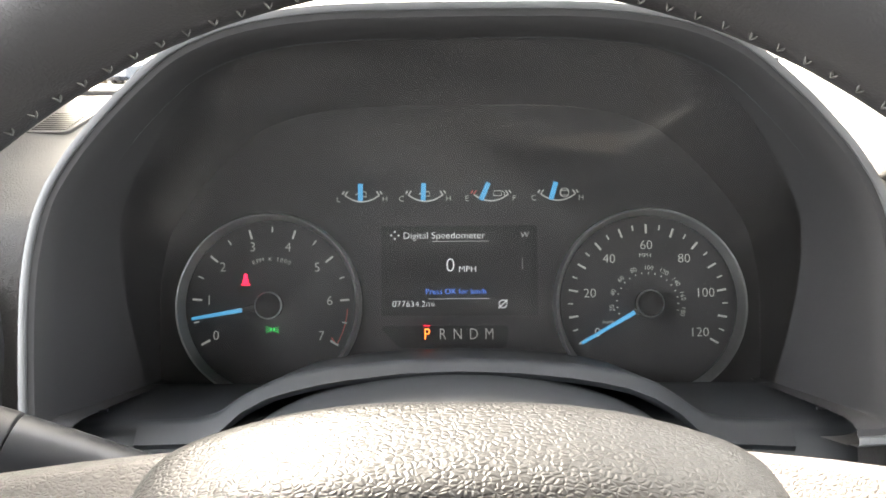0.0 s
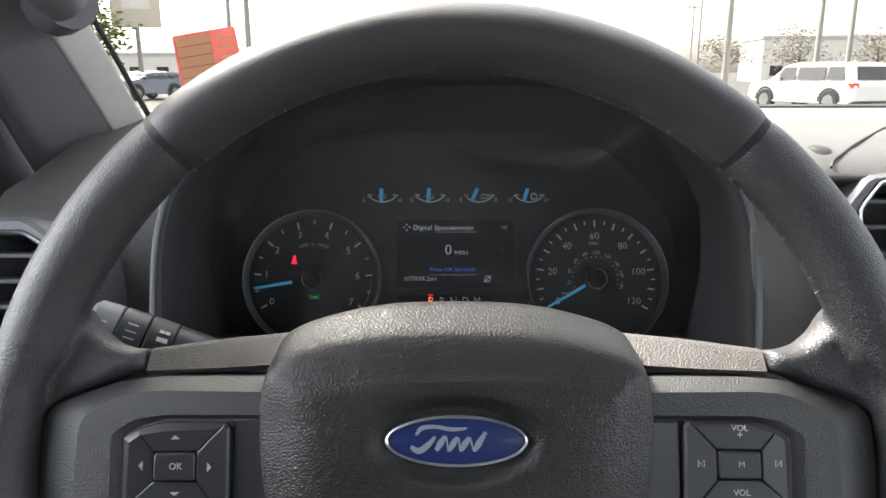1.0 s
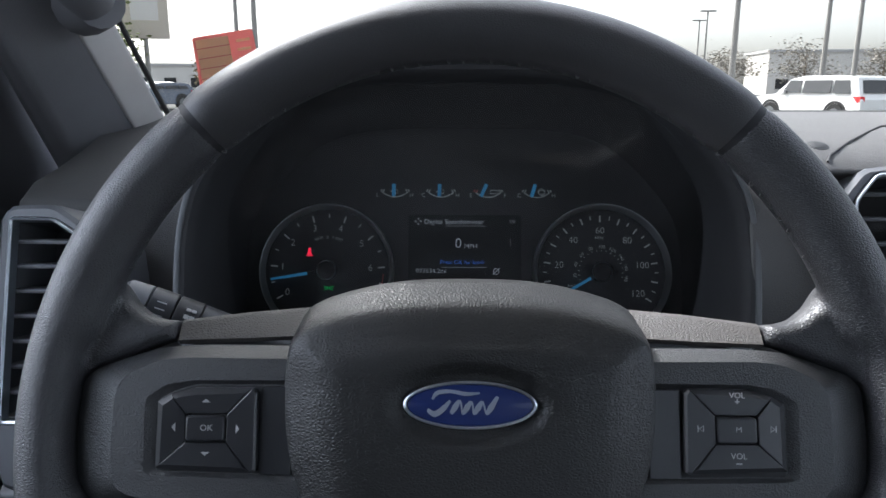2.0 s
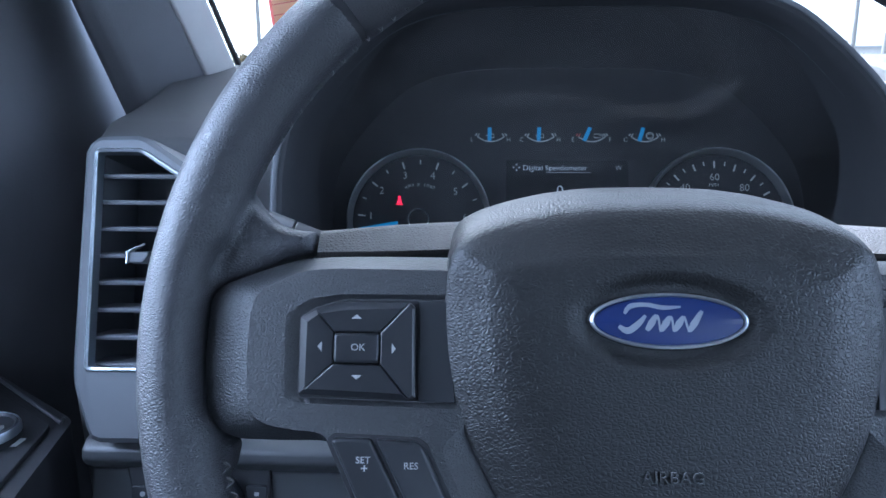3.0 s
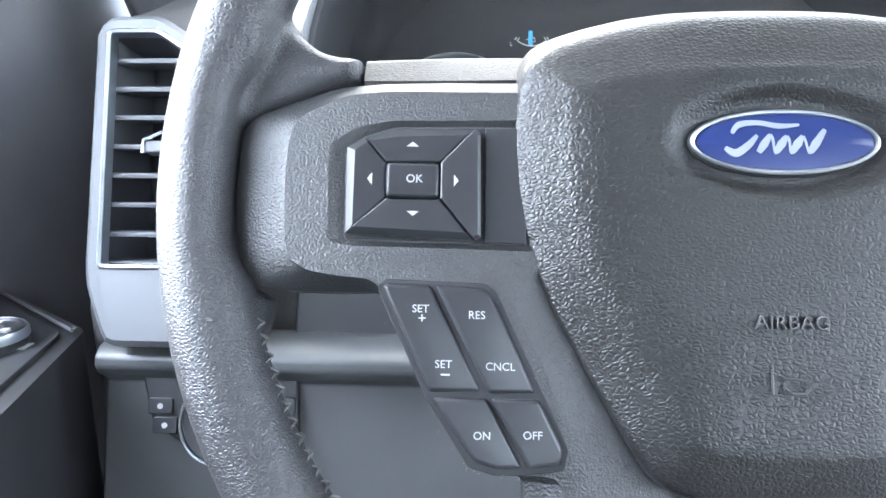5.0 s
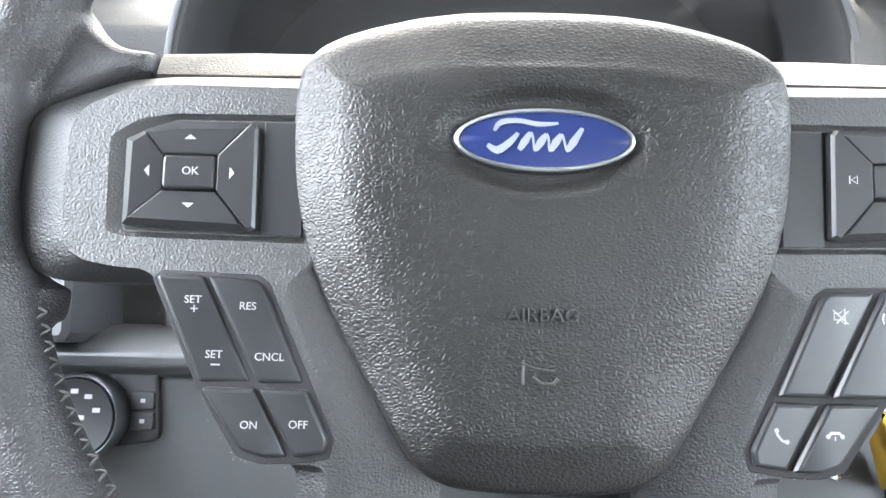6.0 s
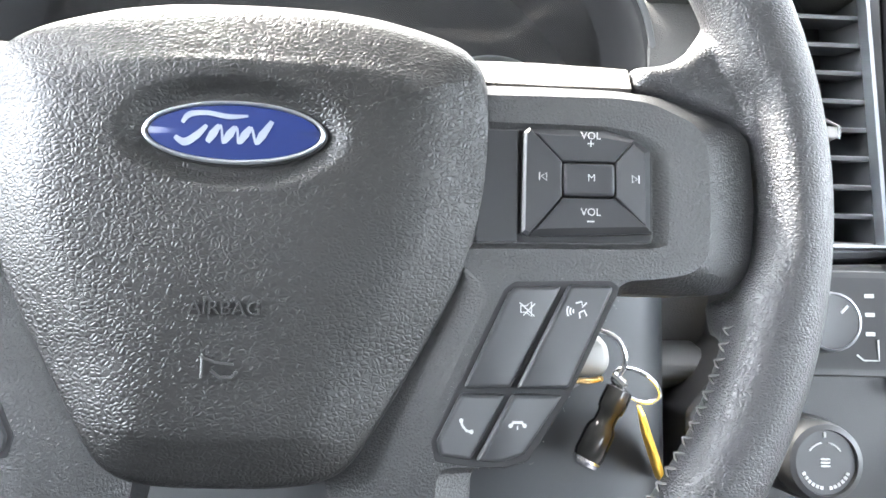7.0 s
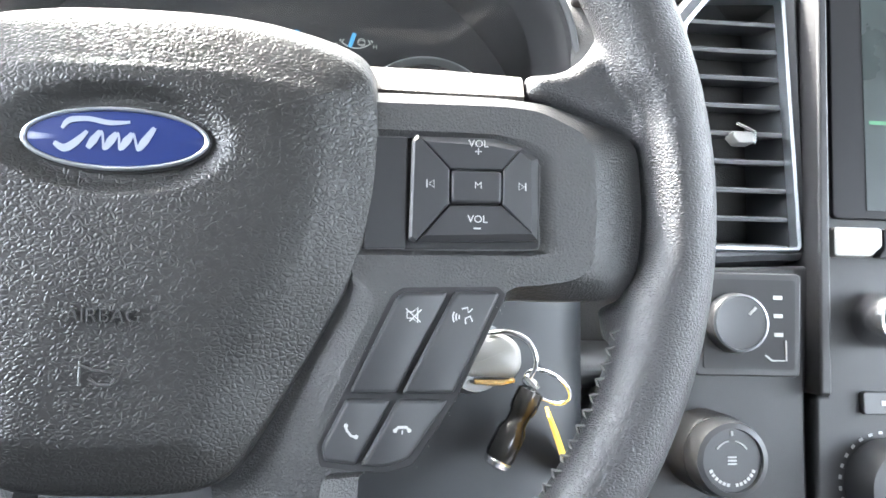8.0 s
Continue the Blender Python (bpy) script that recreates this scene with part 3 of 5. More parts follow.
KEY_Z = -0.0036
for side in (-1, 1):
    flip = (lambda o: o) if side < 0 else mirror
    spoke = new("spoke")
    spoke.parent = wheel
    tagged(spoke, "dark grey plastic spoke with control buttons")
    lo, fa = (rounded(flip(line), 0.0045, 3) for line in (outer_l, face_l))
    well = flip(mm((-138.4, 1.0), (-129, 6.8), (-117.8, 8.6), (-72, 8.8), (-72, -32.8), (-131, -31.6), (-138, -30.2)))
    bed = flip(mm((-133.4, 0.2), (-127.2, 3.8), (-117.2, 6.9), (-73, 7.0), (-73, -31.0), (-132, -29.8), (-133.2, -28.8)))
    bm = loft([[(x, y, -0.034) for x, y in lo], [(x, y, -0.0142) for x, y in lo], [(x, y, -0.0066) for x, y in fa]], True, False)
    sink(bm, rounded(well, 0.0022, 3), rounded(bed, 0.0016, 3), -0.0066, -0.0081)
    part("spoke_bezel", bm, BEZEL, spoke, "finely grained dark plastic bezel", bevel=0.0011, segments=3, angle=16)
    part("button_bed", prism(rounded(inset(bed, 0.0004), 0.0015, 2), -0.012, -0.0077), GAP, spoke, bevel=0.0005)
    filler = flip(mm((-88.6, 6.4), (-75.5, 6.2), (-75.5, -30.6), (-88.6, -30.2)))
    part("pad_filler", prism(filler, -0.0115, -0.0066), BUTTON, spoke, bevel=0.0004)
    low_bed = flip(mm((-122, -44.4), (-119, -41.8), (-88, -42.8), (-84.6, -45.2), (-62.2, -92.8), (-63.6, -99), (-75, -100.6), (-85, -100.9), (-92.6, -98.6), (-106, -78)))
    part("button_bed", prism(rounded(low_bed, 0.001, 2), -0.012, -0.0064), GAP, spoke, bevel=0.0004)
    lift = 0.0 if side < 0 else 0.0012
    caps = {}
    for key, line in pad_buttons().items():
        line = [(x, y + lift) for x, y in flip(line)]
        if key != "mid":
            caps[key] = wedge_cap(line, spoke, -0.0095, KEY_Z, (0.1112 * side, -0.0115 + lift), 0.0007 if key == "right" else 0.0029)
            continue
        caps[key] = key_cap(line, "button", spoke, -0.0095, KEY_Z + (0.0008 if key == "mid" else 0.0), 0.0014 if key == "mid" else 0.0007, 0.0010 if key == "mid" else 0.0012)
    rows = [key_cap(flip(line), "button", spoke, -0.0085, -0.0046, 0.0012, 0.0014) for line in low_buttons()]
    if side < 0:
        arrow("up_arrow", -0.1112, 0.0003, 0, caps["up"], KEY_Z)
        arrow("down_arrow", -0.1108, -0.0216, 180, caps["down"], KEY_Z)
        arrow("left_arrow", -0.1246, -0.0107, 90, caps["left"], KEY_Z)
        arrow("right_arrow", -0.0974, -0.0112, -90, caps["right"], KEY_Z)
        writing("OK", 0.0036, MARK, caps["mid"], -0.1104, -0.0109, KEY_Z + 0.0008, bold=0.00001)
        for text, x, y, i in (("SET", -0.1078, -0.0511, 0), ("+", -0.1073, -0.0541, 0), ("SET", -0.1005, -0.0679, 0), ("RES", -0.0905, -0.0528, 1), ("CNCL", -0.0832, -0.0683, 1), ("ON", -0.0885, -0.0890, 2), ("OFF", -0.0733, -0.0885, 3)):
            writing(text, 0.0034 if text != "+" else 0.0046, MARK, rows[i], x, y, -0.0046, bold=0.00001)
        part("minus_mark", box(-0.1013, -0.0985, -0.0712, -0.0707, -0.0048, -0.00452), MARK, rows[0], smooth=False)
    else:
        for text, y, key in (("VOL", 0.0043, "up"), ("+", 0.0016, "up"), ("M", -0.0096, "mid"), ("VOL", -0.0205, "down")):
            writing(text, 0.0034 if text != "+" else 0.0044, MARK, caps[key], 0.1116, y, KEY_Z + (0.0008 if key == "mid" else 0), bold=-0.00004 if text == "M" else 0.00001)
        part("minus_mark", box(0.1103, 0.1127, -0.0237, -0.0232, KEY_Z - 0.0002, KEY_Z + 0.00008), MARK, caps["down"], smooth=False)
        # skip marks: a small hollow arrow against a bar
        for s, x, key in ((-1, 0.0962, "left"), (1, 0.1262, "right")):
            y = -0.0093
            cap = caps["right"] if key == "left" else caps["left"]
            bm = band([(x - s * 0.0011, y - 0.0012), (x - s * 0.0011, y + 0.0012), (x + s * 0.0007, y)], 0.00035, KEY_Z - 0.0002, KEY_Z + 0.00008, closed=True)
            box(x + s * 0.0012 - 0.0002, x + s * 0.0012 + 0.0002, y - 0.0013, y + 0.0013, KEY_Z - 0.0002, KEY_Z + 0.00008, bm)
            part("skip_mark", bm, MARK, cap, smooth=False)
        z0, z1 = -0.0048, -0.00452
        # mute, voice, call and hang-up marks
        bm = band(mm((89.6, -50.6), (91.4, -50.6), (93.0, -49.2), (93.0, -54.0), (91.4, -52.6), (89.6, -52.6)), 0.00042, z0, z1, closed=True)
        band(mm((89.2, -49.6), (94.0, -53.8)), 0.0004, z0, z1, bm=bm)
        band(mm((94.2, -49.8), (90.4, -53.6)), 0.0004, z0, z1, bm=bm)
        part("mute_mark", bm, MARK, rows[1], smooth=False)
        bm = bmesh.new()
        for k, r in enumerate((1.2, 2.2, 3.2)):
            band([(x / 1000, y / 1000) for x, y in arc(107.4, -52.0, r, 150, 210, 6)], 0.0005, z0, z1, bm=bm)
        band(mm((107.0, -49.4), (109.0, -48.9), (109.2, -50.6), (110.6, -49.2)), 0.0005, z0, z1, bm=bm)
        band(mm((108.4, -54.2), (108.2, -52.4), (109.8, -51.6), (110.6, -53.4)), 0.0005, z0, z1, bm=bm)
        part("voice_mark", bm, MARK, rows[0], smooth=False)
        bm = band(mm((71.2, -86.0), (71.7, -87.6), (73.0, -89.2), (74.8, -89.8)), 0.00075, z0, z1)
        disc(0.0714, -0.0862, 0.0007, z0, z1, 10, bm=bm)
        disc(0.0746, -0.0896, 0.0007, z0, z1, 10, bm=bm)
        part("call_mark", bm, MARK, rows[3], smooth=False)
        bm = band(mm((86.6, -87.8), (87.6, -86.6), (90.2, -86.6), (91.2, -87.8)), 0.0009, z0, z1)
        disc(0.0867, -0.0876, 0.0007, z0, z1, 10, bm=bm)
        disc(0.0911, -0.0876, 0.0007, z0, z1, 10, bm=bm)
        box(0.0887, 0.0891, -0.0888, -0.0876, z0, z1, bm)
        part("hang_up_mark", bm, MARK, rows[2], smooth=False)
    # dished towards the middle; the right lower and outer keys tilt outwards for light
    for key in rows:
        dish(key, -0.07)
    for key, kx, ky in (("up", 0.04, 0.05), ("left", 0.13, 0.0), ("right", 0.03, 0.0), ("down", 0.04, -0.05), ("mid", 0.05, 0.0)):
        dish(caps[key], -abs(kx) if side > 0 and key == "left" else kx * side, ky)
    # pale dust caught along the edges of the lower keys
    rnd, dust = random.Random(20 + side), bmesh.new()
    edge = resample(flip(mm((-123, -44.6), (-119, -40.6), (-87, -41.8), (-83.4, -45), (-61.4, -92.4), (-62.6, -99.6), (-75, -101.4), (-93, -99.4), (-107, -78))), 400)
    for _ in range(70):
        (x, y), r = rnd.choice(edge), rnd.uniform(0.00010, 0.00024)
        x, y = x + rnd.gauss(0, 0.0007), y + rnd.gauss(0, 0.0007)
        loft([[(x - r, y, -0.0068), (x, y - r * 0.8, -0.0068), (x + r, y + r * 0.3, -0.0068)], [(x - r * 0.5, y, -0.0064 + r), (x, y - r * 0.4, -0.0064 + r), (x + r * 0.5, y, -0.0064 + r)]], bm=dust)
    tagged(part("dust_specks", dust, DUST, spoke, "pale dust specks"), kind="stuff")
    # vinyl strip along the top of the spoke
    lines = [((-0.1296, 0.0246, -0.0175), (-0.1296, 0.0344, -0.0225)), ((-0.100, 0.0256, -0.0205), (-0.100, 0.0384, -0.0305)), ((-0.062, 0.0276, -0.0250), (-0.062, 0.0422, -0.0410))]
    rows3 = [[(x if side < 0 else -x, y, z) for x, y, z in ((a[0], a[1] - 0.001, -0.046), (a[0], a[1] - 0.001, a[2] - 0.002), (a[0], a[1] + 0.0008, a[2]), (b[0], b[1] - 0.0016, b[2] + 0.0012), (b[0], b[1], b[2] - 0.0010), (b[0], b[1] - 0.001, -0.050))] for a, b in lines]
    part("spoke_strip", loft(rows3), STRIP, spoke, "ribbed grey vinyl strip", angle=50)
# hub behind the cover, and the column boot
part("hub_housing", turned([(0.06, -0.13), (0.064, -0.1), (0.07, -0.06), (0.068, -0.034)], 0, -0.03), GAP, wheel)
# ---- instrument cluster ----
FZ = -0.304
cluster = thing("instrument_cluster", "black truck instrument cluster with two dials, screen and blue needles", "instrument cluster", HUB @ pose(0.0025, 0.0013, 0.0148) @ Matrix.Scale(0.963, 4))
part("cluster_face", box(-0.200, 0.200, 0.012, 0.232, FZ - 0.012, FZ), FACE, cluster)


def polar(cx, cy, r, a):
    return cx + r * math.cos(radians(a)), cy + r * math.sin(radians(a))


def ticks(cx, cy, count, a0, a1, every, r_out, long, short, parent, wl=0.0012, ws=0.0008):
    for i in range(count):
        a = a0 + (a1 - a0) * i / (count - 1)
        major = i % every == 0
        p, q = polar(cx, cy, r_out, a), polar(cx, cy, r_out - (long if major else short), a)
        part("tick", band([p, q], wl if major else ws, FZ + 0.0002, FZ + 0.0006), PRINT, parent, smooth=False)


def dial(cx, cy, label, k):
    d = new("dial")
    d.parent = cluster
    tagged(d, label)
    # a raised bright ring that slopes inwards
    part("dial_ring", turned([(k * 0.0588, FZ), (k * 0.0586, FZ + 0.008), (k * 0.0578, FZ + 0.0094), (k * 0.0570, FZ + 0.0090), (k * 0.0546, FZ + 0.0012)], cx, cy, 96, cap0=False, cap1=False), RING, d, "thin satin metal dial ring", angle=30)
    part("dial_plate", turned([(k * 0.0549, FZ - 0.001), (k * 0.0549, FZ + 0.0001)], cx, cy, 64), FACE, d)
    return d


def needle(cx, cy, a, r0, r1, d):
    p, q = polar(cx, cy, r0, a), polar(cx, cy, r1, a)
    n = Vector((q[0] - p[0], q[1] - p[1])).normalized()
    s = Vector((-n.y, n.x))
    line = [(p[0] + s.x * 0.0013, p[1] + s.y * 0.0013), (p[0] - s.x * 0.0013, p[1] - s.y * 0.0013), (q[0] - s.x * 0.0009, q[1] - s.y * 0.0009), (q[0] + s.x * 0.0009, q[1] + s.y * 0.0009)]
    part("needle", prism(line, FZ + 0.0045, FZ + 0.0058), LIT_BLUE, d, "glowing blue needle", bevel=0.0003)
    b = polar(cx, cy, 0.0, a)
    line = [(b[0] + s.x * 0.0032, b[1] + s.y * 0.0032), (b[0] - s.x * 0.0032, b[1] - s.y * 0.0032), (p[0] - s.x * 0.0018, p[1] - s.y * 0.0018), (p[0] + s.x * 0.0018, p[1] + s.y * 0.0018)]
    part("needle_root", prism(line, FZ + 0.0046, FZ + 0.0062), GAP, d, bevel=0.0006)
    part("needle_cap", turned([(0.0078, FZ + 0.0002), (0.0078, FZ + 0.0072), (0.0066, FZ + 0.0080)], cx, cy, 36), FACE_HOOD, d)
    part("cap_ring", turned([(0.0084, FZ + 0.0062), (0.0084, FZ + 0.0072), (0.0079, FZ + 0.0078), (0.0074, FZ + 0.0072)], cx, cy, 40, cap0=False, cap1=False), RING, d)




# engine speed
CX, CY = -0.1169, 0.0795
rev = dial(CX, CY, "engine speed dial marked 0 to 7", 0.962)
ticks(CX, CY, 15, 209.5, -30.5, 2, 0.0487, 0.0058, 0.0034, rev)
for i in range(8):
    a = 209.5 - 240 * i / 7
    x, y = polar(CX, CY, 0.0375, a)
    writing(str(i), 0.0083, PRINT, rev, x - 0.0010, y, FZ + 0.0004, name="numeral")
for i, ch in enumerate("RPM X 1000"):
    if ch != " ":
        a = 112 - 45 * i / 9.0
        x, y = polar(CX, CY, 0.0285, a)
        writing(ch, 0.0040, PRINT, rev, x, y, FZ + 0.0004, a - 90, name="letter")
part("redline", band(arc(CX, CY, 0.0475, -3, -30.5, 14), 0.0006, FZ + 0.0002, FZ + 0.0005), REDLINE, rev, smooth=False)
part("redline", band([polar(CX, CY, 0.0475, -30.5), polar(CX, CY, 0.0425, -28)], 0.0006, FZ + 0.0002, FZ + 0.0005), REDLINE, rev, smooth=False)
needle(CX, CY, 189.5, 0.0165, 0.0478, rev)
# seat belt and side light tell-tales
lamp = turned([(0.0012, FZ + 0.0002), (0.0012, FZ + 0.0006)], -0.1327, 0.0979, 12)
prism(mm((-134.6, 93.0), (-130.8, 93.0), (-131.3, 96.0), (-132.0, 97.0), (-133.4, 97.0), (-134.1, 96.0)), FZ + 0.0002, FZ + 0.0006, lamp)
band(mm((-135.6, 92.4), (-129.8, 92.2)), 0.0007, FZ + 0.0002, FZ + 0.0006, bm=lamp)
part("seat_belt_light", lamp, LIT_RED, rev, "glowing red seat belt light", smooth=False)
lamp = bmesh.new()
for s in (-1, 1):
    prism([(-0.1157 + s * x / 1000, 0.0647 + y / 1000) for x, y in ((0.5, -0.9), (1.5, -1.2), (1.5, 1.2), (0.5, 0.9))], FZ + 0.0002, FZ + 0.0006, lamp)
    for k in (-1, 0, 1):
        band([(-0.1157 + s * 0.0022, 0.0647 + k * 0.0009), (-0.1157 + s * 0.0040, 0.0647 + k * 0.0019)], 0.0003, FZ + 0.0002, FZ + 0.0006, bm=lamp)
part("side_light_sign", lamp, LIT_GREEN, rev, "glowing green side light sign", smooth=False)
# road speed
SX, SY = 0.1144, 0.0794
speed = dial(SX, SY, "road speed dial marked 0 to 120", 0.985)
ticks(SX, SY, 25, 210, -30, 2, 0.0486, 0.0056, 0.0032, speed)
for i in range(7):
    a = 210 - 240 * i / 6
    x, y = polar(SX, SY, 0.0356, a)
    writing(str(20 * i), 0.0080, PRINT, speed, x, y, FZ + 0.0004, name="numeral")
writing("MPH", 0.0038, PRINT, speed, SX - 0.0008, SY + 0.0293, FZ + 0.0004)
writing("km/h", 0.0036, PRINT, speed, SX - 0.0242, SY - 0.0112, FZ + 0.0004)
for i in range(9):
    a = 187 - 25 * i
    x, y = polar(SX, SY, 0.0218, a)
    writing(str(20 * (i + 1)), 0.0041, PRINT, speed, x, y, FZ + 0.0004, a - 90, name="numeral")
for i in range(18):
    a = 199.5 - 12.5 * i
    part("tick", band([polar(SX, SY, 0.0192, a), polar(SX, SY, 0.0180, a)], 0.0005, FZ + 0.0002, FZ + 0.0005), PRINT, speed, smooth=False)
needle(SX, SY, 209.8, 0.0105, 0.0478, speed)
# driver's screen
panel = new("display")
panel.parent = cluster
tagged(panel, "small black driver display with white writing")
part("display_panel", prism(rounded(mm((-48.5, 128), (47.5, 128), (47.5, 72.6), (-48.5, 72.6)), 0.0015, 2), FZ, FZ + 0.0009), SCREEN, panel)
DZ = FZ + 0.0010
writing("Digital Speedometer", 0.0059, LIT, panel, -0.0098, 0.1218, DZ, wide=1.04, bold=-0.00009)
part("display_line", box(-0.017, 0.018, 0.1182, 0.11845, DZ - 0.0001, DZ + 0.0001), LIT_GREY, panel, smooth=False)
writing("W", 0.0052, LIT_GREY, panel, 0.0400, 0.1219, DZ)
writing("0", 0.0122, LIT, panel, -0.0060, 0.1032, DZ, wide=0.98, bold=-0.0002)
writing("MPH", 0.0053, LIT, panel, 0.0046, 0.1009, DZ, wide=1.06, bold=-0.00008)
writing("Press OK for km/h", 0.0047, LIT_DIM, panel, -0.0027, 0.0873, DZ, wide=1.04, bold=-0.00006)
part("display_line", box(-0.020, 0.018, 0.0828, 0.0831, DZ - 0.0001, DZ + 0.0001), LIT_GREY, panel, smooth=False)
writing("077634.2mi", 0.0053, LIT, panel, -0.0288, 0.0797, DZ, wide=1.05, bold=-0.00009)
mark = band(arc(0.0261, 0.0796, 0.0024, 0, 345, 22), 0.00045, DZ - 0.0001, DZ + 0.0001)
band(mm((23.2, 77.0), (29.0, 82.2)), 0.0005, DZ - 0.0001, DZ + 0.0001, bm=mark)
part("stop_start_sign", mark, LIT, panel, smooth=False)
mark = bmesh.new()
for a in (0, 90, 180, 270):
    x, y = polar(-0.0402, 0.1222, 0.0022, a)
    prism([(x + 0.0008 * math.cos(radians(a + k)), y + 0.0008 * math.sin(radians(a + k))) for k in (0, 120, 240)], DZ - 0.0001, DZ + 0.0001, mark)
part("four_way_sign", mark, LIT, panel, smooth=False)
part("display_line", box(0.0382, 0.0384, 0.101, 0.108, DZ - 0.0001, DZ + 0.0001), LIT_GREY, panel, smooth=False)
# gear display
gears = new("gear_display")
gears.parent = cluster
tagged(gears, "gear letters with a glowing amber P")
part("gear_panel", prism(rounded(mm((-50, 66.5), (30, 66.5), (28, 53), (-38, 53)), 0.004, 3), FZ, FZ + 0.0005), SCREEN, gears)
for ch, x in (("P", -0.0206), ("R", -0.0110), ("N", -0.0018), ("D", 0.0080), ("M", 0.0176)):
    writing(ch, 0.0098, LIT_AMBER if ch == "P" else PRINT, gears, x, 0.0611, FZ + 0.0008, name="gear_letter", wide=0.80, bold=-0.0001)
part("gear_bar", box(-0.0226, -0.0186, 0.0662, 0.0668, FZ + 0.0006, FZ + 0.0009), LIT_RED, gears, smooth=False)
# four small gauges
for x, lean, a, b in ((-0.0606, 0.0, "L", "H"), (-0.0211, 0.5, "C", "H"), (0.0195, 5.0, "E", "F"), (0.0610, 3.4, "C", "H")):
    g = new("small_gauge")
    g.parent = cluster
    tagged(g, "small gauge with a blue bar needle")
    part("gauge_arc", band([(x - 0.0107 + 0.0214 * i / 16, 0.1474 - 0.0040 * (1 - (i / 8 - 1) ** 2)) for i in range(17)], 0.0008, FZ + 0.0002, FZ + 0.0005), PRINT, g, smooth=False)
    for s in (-1, 1):
        part("gauge_end", band([(x + s * 0.0107, 0.1474), (x + s * 0.0090, 0.1500)], 0.0008, FZ + 0.0002, FZ + 0.0005), PRINT if not (a == "E" and s < 0) else REDLINE, g, smooth=False)
        part("gauge_end", band([(x + s * 0.0124, 0.1481), (x + s * 0.0112, 0.1500)], 0.0009, FZ + 0.0002, FZ + 0.0005), PRINT if not (a == "E" and s < 0) else REDLINE, g, smooth=False)
    part("gauge_needle", band([(x - 0.0010 - lean / 1000 * 1.05, 0.1438), (x - 0.0010 - lean / 1000 * 0.1, 0.1546)], 0.0030, FZ + 0.0010, FZ + 0.0016), LIT_BLUE, g, "glowing blue bar", smooth=False)
    writing(a, 0.0050, PRINT, g, x - 0.0150, 0.1449, FZ + 0.0004)
    writing(b, 0.0050, PRINT, g, x + 0.0142, 0.1449, FZ + 0.0004)
    icon = band(mm((-2.6, 146.6), (2.6, 146.6), (2.2, 149.6), (-2.0, 149.6)), 0.0005, FZ + 0.0002, FZ + 0.0005, closed=True)
    if b == "F":
        band(mm((3.0, 149.6), (4.2, 148.6), (4.2, 146.4)), 0.0005, FZ + 0.0002, FZ + 0.0005, bm=icon)
    elif x > 0.05:
        band([(q[0], q[1]) for q in arc(0.0, 0.1482, 0.0028, 0, 340, 16)], 0.0005, FZ + 0.0002, FZ + 0.0005, bm=icon)
    else:
        band(mm((-4.2, 147.8), (-2.6, 148.8)), 0.0005, FZ + 0.0002, FZ + 0.0005, bm=icon)
    bmesh.ops.translate(icon, verts=icon.verts, vec=(x + (0.004 if lean > 1 else 0.0), 0, 0))
    part("gauge_icon", icon, PRINT, g, smooth=False)
# ---- binnacle ----
bin_half = mm((0, 213.8), (30, 213.7), (55, 213.2), (77, 211.4), (96, 208.2), (111, 203.8), (126, 197.0), (138, 188.5), (154, 173), (165, 160.5), (176, 146), (185.5, 129), (190.6, 111), (193.2, 88), (193, 60), (191.6, 32), (190.2, 25), (186.5, 20.5), (181, 18.6), (170, 18))
bin_line = [(-x, y) for x, y in reversed(bin_half[1:])] + bin_half
bin_line = [(x + 0.001, y) for x, y in bin_line]


bin_line = [tuple(p) for p in smoothed(bin_line, 4)]


def hood_loop(d, z):
    """The hood's edge line moved inwards by d, open at its foot."""
    k, out = len(bin_line), []
    for i, (x, y) in enumerate(bin_line):
        a, b = Vector(bin_line[max(i - 1, 0)]), Vector(bin_line[min(i + 1, k - 1)])
        t = (b - a).normalized()
        out.append((x + t.y * d, y - t.x * d, z))
    return out


binnacle = thing("instrument_hood", "dark plastic hood around the instrument cluster", "dashboard", kind="structure")
part("hood_shell", loft([hood_loop(d, z) for d, z in ((0.017, -0.290), (0.0155, -0.270), (0.0115, -0.200), (0.0100, -0.178), (0.0085, -0.1710), (0.0060, -0.1682), (0.0030, -0.1680))], False, False, closed=False), FACE_HOOD, binnacle, angle=30)
part("hood_lip", loft([hood_loop(d, z) for d, z in ((0.0031, -0.1682), (0.0028, -0.1672), (0.0018, -0.1668), (-0.0006, -0.1672), (-0.0016, -0.1690), (-0.0018, -0.1760))], False, False, closed=False), LIP, binnacle, "smooth pale grey lip of the hood", angle=50)
part("hood_cover", loft([hood_loop(d, z) for d, z in ((-0.0016, -0.1755), (-0.0022, -0.1765), (-0.003, -0.20), (-0.004, -0.40))], False, False, closed=False), DASH, binnacle, "grained vinyl outer hood", angle=30)
